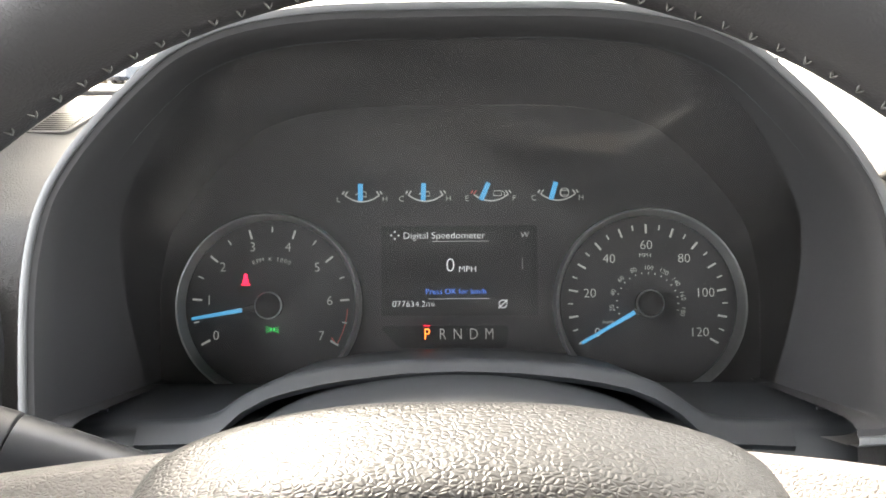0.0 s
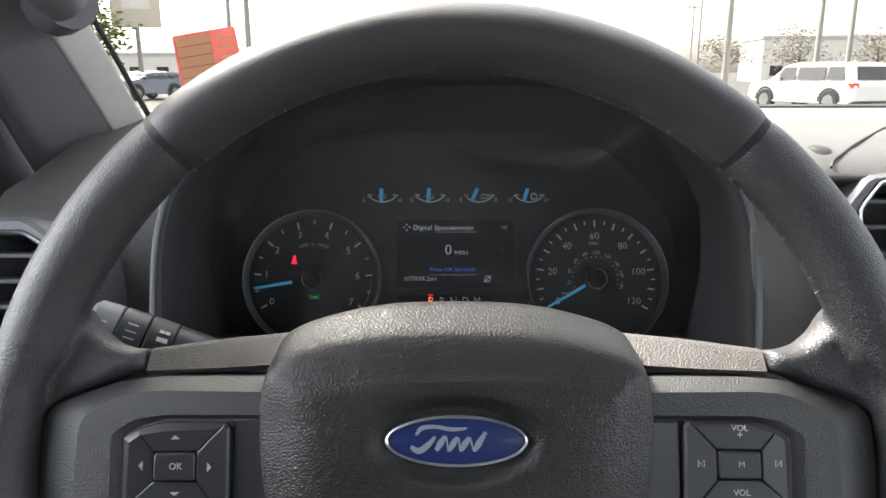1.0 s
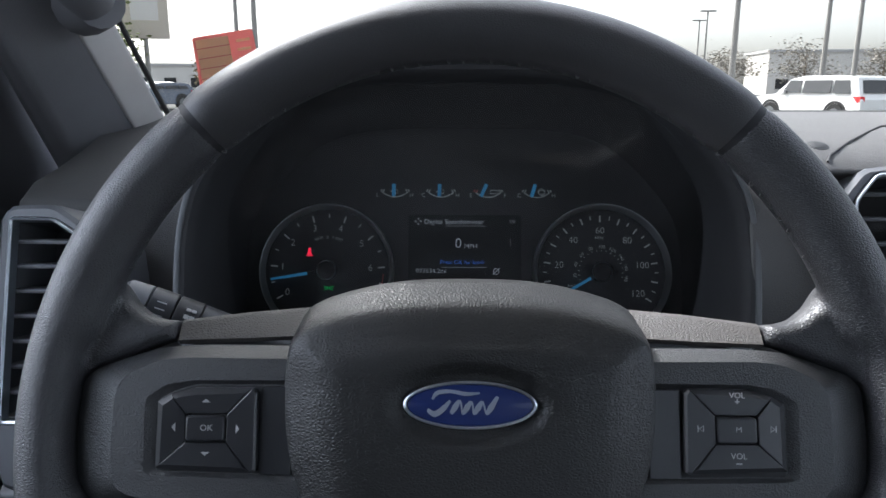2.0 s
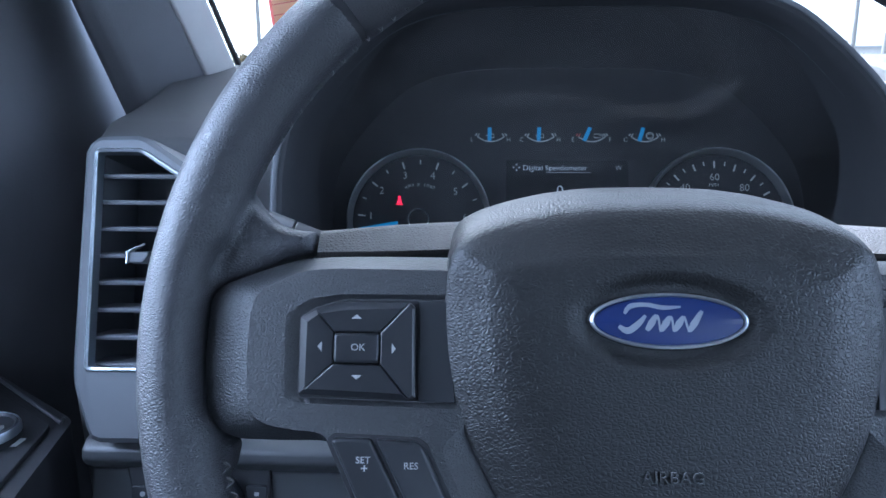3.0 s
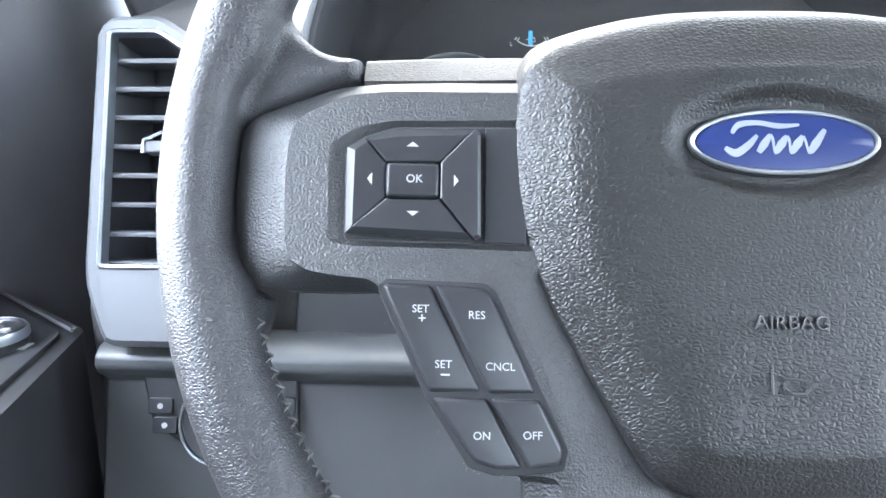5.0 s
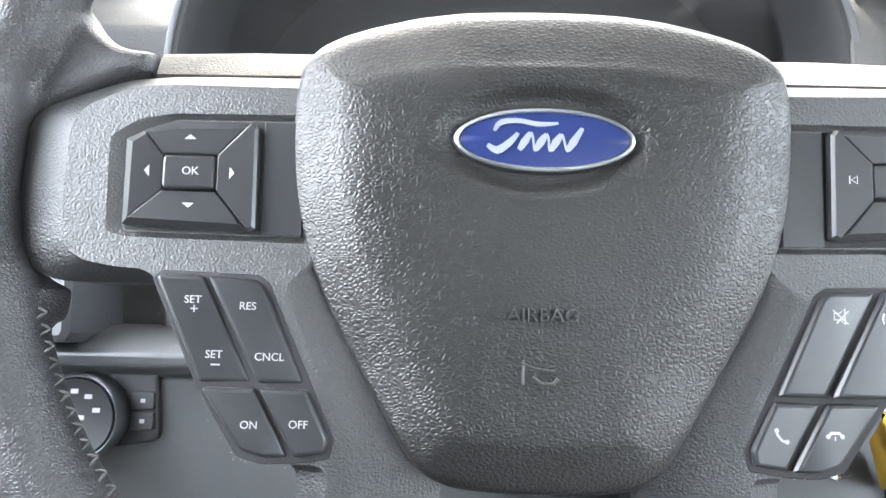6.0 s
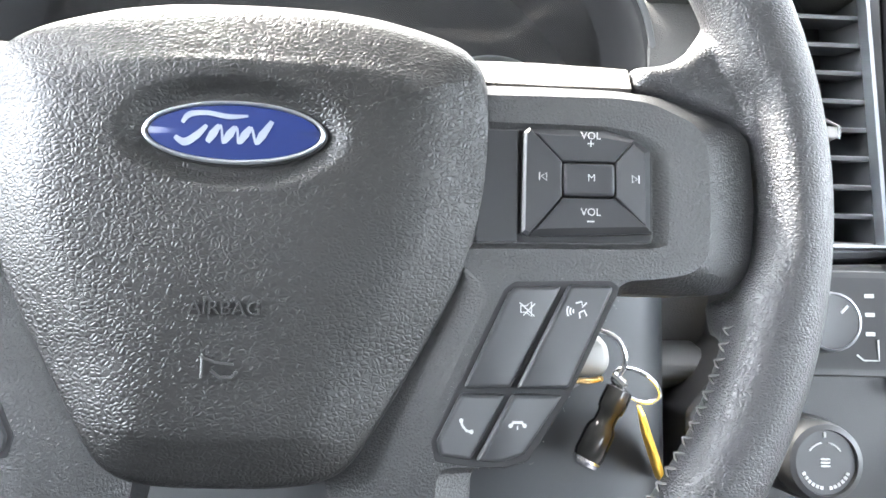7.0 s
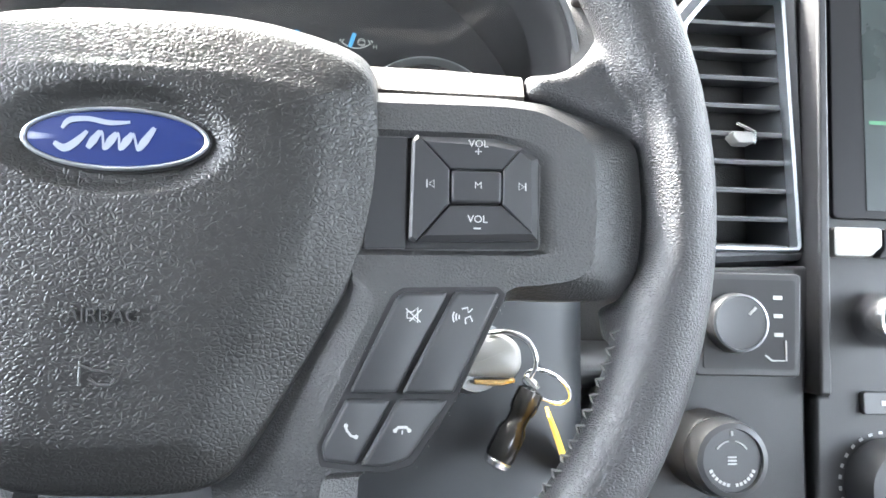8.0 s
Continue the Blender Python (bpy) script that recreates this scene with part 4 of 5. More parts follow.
# curved ledge below the dials, and its flat ends
ledge_top = mm((-168.5, 23.6), (-140, 24.2), (-131, 26), (-124, 30), (-116, 35.8), (-104, 42), (-92, 47.2), (-76, 50.6), (-60, 52.8), (-30, 55.2), (0, 56.0), (30, 55.2), (60, 52.8), (76, 50.4), (92, 47), (104, 42), (113, 36.4), (121, 30.4), (129, 25.4), (140, 24), (170, 23.2))
ledge_low = mm((-168.5, 9.4), (-140, 10), (-128, 13), (-121, 18.8), (-113, 26), (-100, 33), (-87, 36.8), (-73, 40), (-58, 42.4), (-30, 45.6), (0, 46.8), (30, 45.8), (58, 43), (73, 40.6), (86, 37.8), (100, 32.4), (112, 25), (120, 17.6), (128, 12), (140, 9.4), (170, 8.2))
loops = []
for (x0, y0), (x1, y1) in zip(ledge_top, ledge_low):
    x0, y0, x1, y1 = 0.920 * x0 + 0.0015, 0.912 * y0 + 0.0015, 0.920 * x1 + 0.0015, 0.912 * y1 + 0.0015
    loops.append([(x0, y0, -0.276), (x0, y0, -0.2050), (x0, y0 - 0.0006, -0.2022), (x0, y0 - 0.0022, -0.2006), (x1, y1 + 0.0025, -0.1960), (x1, y1, -0.198), (x1, y1 - 0.002, -0.27)])
part("lower_ledge", loft(loops), LEDGE, binnacle, "dark grey plastic ledge curving below the dials", angle=55)
# the lens leans out at its top, just inside the hood's lip
lens_rim = [(x, y, -0.262 + 0.080 * min(1.0, max(0.0, (y - 0.030) / 0.175))) for x, y, z in hood_loop(0.0105, 0)]
lens_rim = [p for p in lens_rim if p[1] > 0.024]
half_n = len(lens_rim) // 2
pairs = [(lens_rim[k], lens_rim[-1 - k]) for k in range(half_n)]
lens = part("cluster_lens", loft([[tuple(Vector(a).lerp(Vector(b), q / 8)) for q in range(9)] for a, b in pairs], False, False, closed=False), LENS, binnacle, "clear plastic lens with a film of dust", smooth=False)
part("lens_gasket", pipe([(x, y, -0.2012 + 0.018 * min(1.0, max(0.0, (y - 0.030) / 0.175))) for x, y, z in hood_loop(0.0100, 0)], 0.0008, 6), LEDGE, binnacle)
foot = [(-0.030, -0.2006), (0.0185, -0.2006), (0.0206, -0.2014), (0.0222, -0.2034), (0.0236, -0.2070), (0.0262, -0.2250), (0.0335, -0.2640), (-0.030, -0.2640)]
part("foot_panel", loft([[(x, y, z) for y, z in foot] for x in (-0.1880, 0.1895)]), LEDGE, binnacle, "smooth dark panel under the lens", angle=50)
lens.visible_shadow = False
facing(lens, (0, 0.1, 0.2))

# ---- dashboard ----
def along_x(profile, x0, x1, bm=None):
    """A profile of (y, z) drawn out along x."""
    return loft([[(x0, y, z) for y, z in profile], [(x1, y, z) for y, z in profile]], bm=bm)


solid("dashboard_top", along_x([(0.80, 1.382), (0.60, 1.398), (0.45, 1.404), (0.42, 1.402), (0.42, 1.2), (0.80, 1.2)], -0.285, 1.20), DASH, "dark grey grained dashboard top below the windshield", "dashboard", kind="structure", bevel=0.004)
right_face = [(0.46, 1.4035), (0.36, 1.4045), (0.30, 1.402), (0.25, 1.397), (0.215, 1.390), (0.196, 1.382), (0.188, 1.374), (0.225, 1.36), (0.150, 1.102), (0.17, 0.95), (0.46, 0.95)]
solid("dashboard_right", along_x(right_face, 0.190, 1.20), DASH, "dark grey vinyl dashboard right of the wheel", "dashboard", kind="structure", bevel=0.004, segments=3)
GRILLE_AT = (-0.262, 0.366, 1.3822)
left_face = [(0.46, 1.402), (0.425, 1.3985), (0.39, 1.390), (0.345, 1.375), (0.30, 1.3635), (0.262, 1.356), (0.242, 1.345), (0.236, 1.33), (0.180, 1.180), (0.19, 0.95), (0.46, 0.95)]
solid("dashboard_left", along_x(left_face, -0.330, -0.190), DASH, "dark grey vinyl dashboard left of the wheel", "dashboard", kind="structure", bevel=0.004, segments=3)
# panel seam on the right of the dash top
seam = pipe([(0.236, 0.194, 1.3812), (0.240, 0.200, 1.3846), (0.262, 0.220, 1.3920), (0.288, 0.246, 1.3966), (0.312, 0.272, 1.3996), (0.345, 0.283, 1.4005), (0.46, 0.300, 1.4022)], 0.0008, 6)
solid("trim_seam", seam, GAP, "dark seam line across the dash top", "trim", kind="structure")
solid("trim_cowl", along_x([(0.755, 1.386), (0.80, 1.384), (0.80, 1.394), (0.76, 1.3935)], -0.38, 1.2), RUBBER, "black strip along the windshield base", "trim", kind="structure")
sensor = thing("light_sensor", "small dark round light sensor on the dash", "sensor", pose(0.239, 0.216, 1.3895, 18, 0, 0))
part("sensor_dome", turned([(0.0062, -0.002), (0.0060, 0.0010), (0.0048, 0.0016), (0.0026, 0.0020), (0.0006, 0.0021)], steps=28), RUBBER, sensor, angle=50)
part("sensor_ring", turned([(0.0074, -0.002), (0.0074, 0.0006), (0.0063, 0.0010), (0.0060, 0.0)], steps=28, cap0=False, cap1=False), DASH_DARK, sensor)
grille = thing("speaker_grille", "small ribbed speaker grille on the dash corner", "speaker", pose(*GRILLE_AT, 18.4, 0, -8))
part("grille_plate", prism(rounded(mm((-17, -17), (15, -17), (18, 17), (-12, 17)), 0.005), -0.002, 0.0012), DASH, grille, bevel=0.0006)
for k in range(9):
    part("grille_rib", box(-0.0125, 0.0125, -0.0135 + 0.0032 * k, -0.0120 + 0.0032 * k, 0.0010, 0.0019), DASH_DARK, grille, smooth=False)

shoulder = [(0.46, 1.4025), (0.30, 1.4010), (0.26, 1.3950), (0.228, 1.3830), (0.206, 1.3640), (0.190, 1.3380), (0.180, 1.3050), (0.172, 1.2600), (0.160, 1.1200), (0.46, 1.1200)]
solid("dashboard_shoulder", along_x(shoulder, 0.1885, 0.2395), DASH, "rounded grained dash shoulder between hood and vent", "dashboard", kind="structure", bevel=0.002, angle=50)

U = HUB
solid("dashboard_switch_panel", prism(mm((232, -23.5), (319, -20.5), (313, -90), (312, -260), (200, -260), (200, -100), (232, -60)), -0.20, -0.1465), DASH_DARK, "dark plastic panel around the switches", "dashboard", kind="structure", at=U, bevel=0.003)
surround = loft([[(x, y, z) for x, y in ((-0.200, 0.010), (0.200, 0.010), (0.200, -0.085), (-0.200, -0.085))] for z in (-0.33, -0.204)])
solid("dashboard_middle", surround, DASH_DARK, "dark plastic panel below the instrument hood", "dashboard", kind="structure", at=U, bevel=0.003)


def across(profile, x0, x1, bm=None):
    """A profile of (y, z) in the wheel's frame drawn out along x."""
    return loft([[(x0, y, z) for y, z in profile], [(x1, y, z) for y, z in profile]], bm=bm)


knee = [(-0.062, -0.226), (-0.0640, -0.200), (-0.0680, -0.186), (-0.0730, -0.1770), (-0.0790, -0.1725), (-0.0850, -0.1735), (-0.0890, -0.1790), (-0.0920, -0.1880), (-0.30, -0.2000), (-0.42, -0.21), (-0.42, -0.30), (-0.066, -0.30)]
solid("dashboard_knee_panel", across(knee, -0.304, 0.2250), KNEE, "grey plastic knee panel below the steering column", "dashboard", kind="structure", at=U, bevel=0.002, angle=50)

# ---- left vent ----
def air_vent(name, pod, opening, front, slats, slat_x, tab, label, shift, tab_skin):
    v = thing(name, label, "air vent", HUB @ pose(*shift))
    part("vent_housing", loft([[(x, y, front - 0.11) for x, y in inset(pod, -0.004)], [(x, y, front - 0.012) for x, y in pod], [(x, y, front - 0.003) for x, y in inset(pod, 0.001)], [(x, y, front) for x, y in inset(pod, 0.004)], [(x, y, front - 0.0005) for x, y in opening_like(pod, opening)], [(x, y, front - 0.05) for x, y in opening_like(pod, inset(opening, 0.004))]], True, True), POD, v, "grey plastic vent housing", angle=28)
    k = 96
    o = resample(rounded(opening, 0.003, 3), k)
    part("vent_trim", loft([[(x, y, front - 0.006) for x, y in inset(o, 0.0002)], [(x, y, front + 0.0012) for x, y in inset(o, 0.0005)], [(x, y, front + 0.0018) for x, y in inset(o, 0.0012)], [(x, y, front + 0.0008) for x, y in inset(o, 0.0026)], [(x, y, front - 0.006) for x, y in inset(o, 0.0032)]], False, False), SATIN, v, "satin metal trim frame", angle=40)
    x0, x1 = slat_x
    for y in slats:
        tilt = 0.004
        part("slat", loft([[(x, y - 0.0012 + tilt, front - 0.030), (x, y + 0.0012 + tilt, front - 0.030), (x, y + 0.0017, front - 0.0074), (x, y + 0.0006, front - 0.0060), (x, y - 0.0014, front - 0.0068)] for x in (x0, x1)]), SLAT, v, bevel=0.0004)
    tx, ty, s = tab
    part("vent_tab", loft([[(tx + s * a, ty + b, front - 0.007 + c) for a, b in ((0, -0.0035), (0.009, -0.0035), (0.0125, 0.0005), (0.0125, 0.0035), (0, 0.0035))] for c in (-0.004, 0.006)]), tab_skin, v, bevel=0.0012)
    part("tab_edge", pipe([(tx, ty - 0.0040, front - 0.0005), (tx, ty + 0.0030, front - 0.0003), (tx + s * 0.0100, ty + 0.0078, front - 0.0010)], 0.0009, 8), CHROME, v, "chrome edge of the vent tab")
    return v


def opening_like(pod, opening):
    """The opening's outline with as many points as the pod's, starting alike."""
    n = len(pod)
    o = resample(opening, n * 4)
    best = min(range(len(o)), key=lambda i: (o[i][0] - pod[0][0]) ** 2 + (o[i][1] - pod[0][1]) ** 2)
    o = o[best:] + o[:best]
    out, j = [], 0
    for i in range(n):
        out.append(o[i * 4])
    return out


lv_pod = resample(rounded(mm((-311, 104), (-303.5, 112), (-274, 112.4), (-240, 90), (-234, 60), (-234, -72), (-296, -72), (-309.6, -37)), [0.003, 0.004, 0.004, 0.006, 0.006, 0.004, 0.006, 0.01]), 72)
lv_open = mm((-303.3, 103.3), (-273.8, 103.2), (-246, 85), (-246, -30.4), (-300.9, -30.4))
air_vent("air_vent", lv_pod, lv_open, -0.1605, [0.0872 - 0.0163 * i for i in range(8)], (-0.302, -0.246), (-0.2795, 0.0372, 1), "grey dashboard air vent with dark slats and satin trim", (0.0055, -0.001, 0.0055), POD)
rv_pod = resample(rounded(mm((320.5, -20), (247, -24), (234, -24), (234, 110), (254, 134), (318, 142)), 0.004), 72)
rv_open = mm((314.6, -15.6), (247, -16.4), (247, 112), (262, 130), (308.6, 133))
air_vent("air_vent", rv_pod, rv_open, -0.1500, [0.1175 - 0.0163 * i for i in range(9)], (0.246, 0.3105), (0.2890, 0.0490, -1), "dark slatted air vent in satin trim beside the screen", (0.0005, 0.0025, 0), ALU)

# ---- controls right of the wheel ----
drive = thing("drive_switch", "black rotary drive mode switch in a square recess", "switch", HUB @ pose(0, 0.002, 0))
part("switch_plate", prism(rounded(mm((240, -29), (297.5, -29), (295.5, -81.5), (240, -81)), 0.003), -0.150, -0.1235), DASH_DARK, drive, bevel=0.002)
part("switch_recess", prism(rounded(mm((244, -32.5), (293.6, -32.5), (292, -77.6), (244, -77.4)), 0.002), -0.1240, -0.1228), GAP, drive)
part("knob", turned([(0.0152, -0.1235), (0.0149, -0.119), (0.0142, -0.1162), (0.0134, -0.1153), (0.0122, -0.1155)], 0.2602, -0.0545), BUTTON, drive, "black rotary knob")
part("knob_ring", turned([(0.0140, -0.1162), (0.0143, -0.1150), (0.0133, -0.1146), (0.0130, -0.1156)], 0.2602, -0.0545, cap0=False, cap1=False), DIM_METAL, drive, "satin ring")
part("knob_pointer", band([polar(0.2602, -0.0545, 0.006, 45), polar(0.2602, -0.0545, 0.0110, 45)], 0.0013, -0.1157, -0.1149), MARK, drive, smooth=False)
for a, y in ((50, -0.0412), (20, -0.0505), (-15, -0.0600)):
    part("position_mark", box(0.2815, 0.2862, y - 0.0012, y + 0.0008, -0.1229, -0.1224), MARK, drive, smooth=False)
part("position_line", band(mm((276.5, -70.5), (280, -73.2), (287.6, -73.2), (287.6, -63)), 0.0008, -0.1229, -0.1223), MARK, drive, smooth=False)
tow = thing("trailer_knob", "black trailer control knob with pale ring markings", "knob", HUB @ pose(0, 0.002, 0))
part("knob_base", turned([(0.0205, -0.165), (0.0205, -0.127), (0.0195, -0.125)], 0.2530, -0.1205), DASH_DARK, tow)
part("knob_body", turned([(0.0192, -0.127), (0.0188, -0.116), (0.0178, -0.1125), (0.0152, -0.1118), (0.0148, -0.1135)], 0.2530, -0.1205, 48), BUTTON, tow, "ridged grey knob", angle=25)
for i in range(13):
    a = 206 + 128 * i / 12
    if i != 6:
        part("knob_print", band([polar(0.2530, -0.1205, 0.0110, a), polar(0.2530, -0.1205, 0.0126, a)], 0.0014, -0.1137, -0.1130), MARK, tow, smooth=False)
part("knob_print", band(arc(0.2530, -0.1205, 0.0092, 35, 80, 8), 0.0007, -0.1137, -0.1130), MARK, tow, smooth=False)
part("knob_print", band(arc(0.2530, -0.1205, 0.0092, 100, 145, 8), 0.0007, -0.1137, -0.1130), MARK, tow, smooth=False)
part("knob_print", box(0.2524, 0.2536, -0.1090, -0.1066, -0.1137, -0.1129), MARK, tow, smooth=False)
for y in (-0.1222, -0.1206, -0.1190):
    part("knob_print", box(0.2508, 0.2552, y - 0.0004, y + 0.0004, -0.1137, -0.1130), MARK, tow, smooth=False)

# ---- centre stack ----
stack = thing("centre_stack", "black centre console stack with a touch screen and knobs", "console", HUB @ pose(0, 0.002, 0))
part("stack_edge", prism(mm((319.5, 140), (325.5, 140), (320.5, -92), (313.5, -92)), -0.170, -0.1350), DASH_DARK, stack, bevel=0.002)
part("stack_body", prism(mm((325.6, 150), (620, 150), (620, -260), (312, -260), (315, -92.5), (320.6, -92.0)), -0.20, -0.1420), DASH_DARK, stack, bevel=0.003)
part("touch_screen", prism(rounded(mm((329, 135), (600, 135), (600, 3), (326, 3)), 0.004), -0.1425, -0.1385), SCREEN, stack, "glossy black touch screen", bevel=0.0008)
part("screen_picture", prism(mm((347, 128), (596, 128), (596, 8), (346, 8)), -0.1384, -0.1381), SHOWN, stack, "dark teal screen picture", smooth=False)
part("screen_line", prism(mm((349, 56), (596, 56), (596, 58), (349, 58)), -0.1380, -0.1378), LINE_GREEN, stack, smooth=False)
part("button_bar", prism(rounded(mm((325, -2.0), (352, -2.0), (352, -12), (345, -18), (324.6, -18)), 0.0015, 2), -0.1425, -0.1350), ALU, stack, "pale silver button bar end", bevel=0.001)
part("button_bar", prism(rounded(mm((354, -2.0), (600, -2.0), (600, -18), (350, -18), (354, -13)), 0.0015, 2), -0.1425, -0.1360), DASH_DARK, stack, bevel=0.001)
part("volume_knob", turned([(0.0150, -0.142), (0.0146, -0.124), (0.0132, -0.1205), (0.0120, -0.120)], 0.3515, -0.0520, 48), CHROME, stack, "chrome volume knob")
part("volume_knob_face", turned([(0.0119, -0.1206), (0.0119, -0.1197), (0.0105, -0.1192)], 0.3515, -0.0520), BUTTON, stack)
part("stack_button", prism(rounded(mm((340, -90), (372, -90), (372, -102), (340, -102)), 0.002), -0.1425, -0.1385), BUTTON, stack, bevel=0.001)
part("button_print", box(0.3500, 0.3535, -0.0972, -0.0945, -0.1386, -0.1382), MARK, stack, smooth=False)
part("climate_dial", turned([(0.0235, -0.142), (0.0230, -0.126), (0.0215, -0.1225), (0.0190, -0.1220)], 0.3535, -0.1380, 48), BUTTON, stack, "black climate dial with amber marks")
for i in range(14):
    a = 95 + 13 * i
    part("dial_mark", band([polar(0.3535, -0.1380, 0.0255, a), polar(0.3535, -0.1380, 0.0270, a)], 0.0022, -0.1421, -0.1415), MARK if i < 9 else LIT_AMBER, stack, smooth=False)
part("dial_print", box(0.3520, 0.3555, -0.1395, -0.1370, -0.1221, -0.1214), MARK, stack, smooth=False)

# ---- light switch left of the column ----
lights = thing("headlight_switch", "round headlight switch with a bright ring and side buttons", "switch", HUB @ pose(0.0145, 0.011, -0.004))
part("switch_plate", prism(rounded(mm((-296, -99), (-206, -97), (-204, -138), (-256, -146), (-288, -128)), 0.006), -0.21, -0.1800), DASH_DARK, lights, bevel=0.002)
part("knob", turned([(0.0225, -0.182), (0.0220, -0.168), (0.0205, -0.1655), (0.0190, -0.1660)], -0.2440, -0.1240, 48), BUTTON, lights)
part("knob_ring", turned([(0.0235, -0.181), (0.0236, -0.1665), (0.0226, -0.1650), (0.0216, -0.1662)], -0.2440, -0.1240, 48, cap0=False, cap1=False), DIM_METAL, lights, "bright satin ring")
for a, r in ((60, 0.013), (95, 0.014), (20, 0.012), (130, 0.012), (0, 0.003)):
    x, y = polar(-0.2440, -0.1240, r, a)
    part("knob_print", box(x - 0.002, x + 0.002, y - 0.0012, y + 0.0012, -0.1661, -0.1656), MARK, lights, smooth=False)
for y in (-0.1156, -0.1268):
    part("side_button", prism(rounded([(-0.2195, y - 0.0048), (-0.2065, y - 0.0048), (-0.2065, y + 0.0048), (-0.2195, y + 0.0048)], 0.002), -0.182, -0.1775), BUTTON, lights, bevel=0.0008)
    part("button_print", box(-0.2140, -0.2114, y - 0.0011, y + 0.0011, -0.1777, -0.1772), MARK, lights, smooth=False)

for x, y in ((-0.2832, -0.1172), (-0.2802, -0.1278)):
    part("side_button", prism(rounded([(x - 0.007, y - 0.0045), (x + 0.007, y - 0.0045), (x + 0.007, y + 0.0045), (x - 0.007, y + 0.0045)], 0.0015), -0.182, -0.1782), BUTTON, lights, bevel=0.0006)
    part("button_print", disc(x, y, 0.0016, -0.1784, -0.1779, 12), MARK, lights, smooth=False)

# ---- column, lever, ignition ----
shroud = thing("steering_column", "dark plastic steering column shroud behind the wheel", "steering column", kind="structure")
ring0 = resample(rounded(mm((-78, 8), (78, 8), (92, -30), (84, -90), (48, -112), (-48, -112), (-84, -90), (-92, -30)), 0.02), 64)
crown = []
for z, y0, w in ((-0.205, 0.0455, 0.112), (-0.15, 0.0425, 0.105), (-0.11, 0.0395, 0.098), (-0.085, 0.0350, 0.090), (-0.074, 0.0270, 0.080)):
    crown.append([(w * math.cos(radians(a)), (y0 + 0.012) * math.sin(radians(a)) ** 0.8 - 0.012, z) for a in range(0, 181, 6)])
part("column_top", loft(crown), LEDGE, shroud, "curved dark top of the column shroud", angle=60)
side = [(0.060, -0.128), (0.150, -0.134), (0.172, -0.137), (0.183, -0.143), (0.190, -0.153), (0.1935, -0.168), (0.1950, -0.215), (0.060, -0.215)]
part("column_side", loft([[(x, y, z) for x, z in side] for y in (-0.030, -0.034, -0.20, -0.34)]), LEDGE, shroud, "smooth dark panel beside the column", bevel=0.002, angle=50)
part("column_shroud", loft([[(x * k, y * k - 0.004, z) for x, y in ring0] for k, z in ((1.12, -0.245), (1.08, -0.19), (1.0, -0.125), (0.93, -0.075), (0.80, -0.066))]), DASH_DARK, shroud, angle=40)
lever = thing("turn_signal_lever", "black turn signal lever with white markings behind the wheel", "lever")
ax0, ax1 = Vector((-0.083, 0.010, -0.110)), Vector((-0.186, 0.046, -0.081))
step = ax1 - ax0
part("lever_arm", pipe([ax0 + step * t for t in (0, 0.25, 0.5, 0.62)], [0.0085, 0.0095, 0.0110, 0.0114], 24), BUTTON, lever, angle=50)
part("lever_collar", pipe([ax0 + step * t for t in (0.625, 0.63, 0.74, 0.745)], [0.0112, 0.0118, 0.0120, 0.0115], 24), DASH_DARK, lever, angle=30)
part("lever_ring", pipe([ax0 + step * t for t in (0.75, 0.755, 0.865, 0.87)], [0.0114, 0.0122, 0.0122, 0.0115], 24), BUTTON, lever, angle=30)
part("lever_tip", pipe([ax0 + step * t for t in (0.875, 0.88, 0.98, 1.0)], [0.0116, 0.0121, 0.0118, 0.0095], 24), POD, lever, "grey lever end", angle=30)


def on_lever(t, up, w=0.0022, h=0.0006, name="lever_mark"):
    """A printed bar on the lever's face, up metres above its middle."""
    d = step.normalized()
    face = Vector((0, 0, 1)) - d * d.z
    face.normalize()
    side = face.cross(d) * -1
    p = ax0 + step * t + face * (0.0124 * math.cos(math.asin(min(0.95, abs(up) / 0.0124)))) + side * up
    n = (face * math.cos(up / 0.0124) + side * math.sin(up / 0.0124)).normalized()
    v = n.cross(d)
    q = [p + d * a * w / 2 + v * b * h / 2 for a, b in ((-1, -1), (1, -1), (1, 1), (-1, 1))]
    part(name, loft([[c - n * 0.0006 for c in q], [c + n * 0.00015 for c in q]]), MARK, lever, smooth=False)


for up in (0.006, 0.0025, -0.001):
    on_lever(0.81, up, 0.0052, 0.0005)
on_lever(0.935, 0.0035, 0.0042, 0.0007)
on_lever(0.935, -0.0055, 0.0042, 0.0007)
for k in (0.685, 0.66):
    on_lever(k, 0.003, 0.0026, 0.0022)
    on_lever(k, 0.0068, 0.0024, 0.0014)
on_lever(0.81, -0.0065, 0.0030, 0.0010)
on_lever(0.81, -0.0092, 0.0030, 0.0008)

ignition = thing("ignition_lock", "chrome ignition lock cylinder on the steering column", "ignition")
axis = pose(0.124, -0.0700, -0.118, 0, 22, 0)
bm = turned([(0.0185, -0.03), (0.0180, 0.004), (0.0165, 0.010)], steps=40)
bm.transform(axis)
part("lock_collar", bm, POD, ignition)
bow = rounded(mm((116, -61.5), (141, -59.5), (147.5, -65), (148.5, -74), (145, -80), (116, -79)), 0.004, 4)
part("lock_barrel", loft([[(x, y, z) for x, y in inset(bow, d)] for d, z in ((0.0015, -0.122), (0.0, -0.119), (0.0, -0.108), (0.0012, -0.1055), (0.0035, -0.1045))]), ALU, ignition, "bright silver lock and key bow", angle=50)
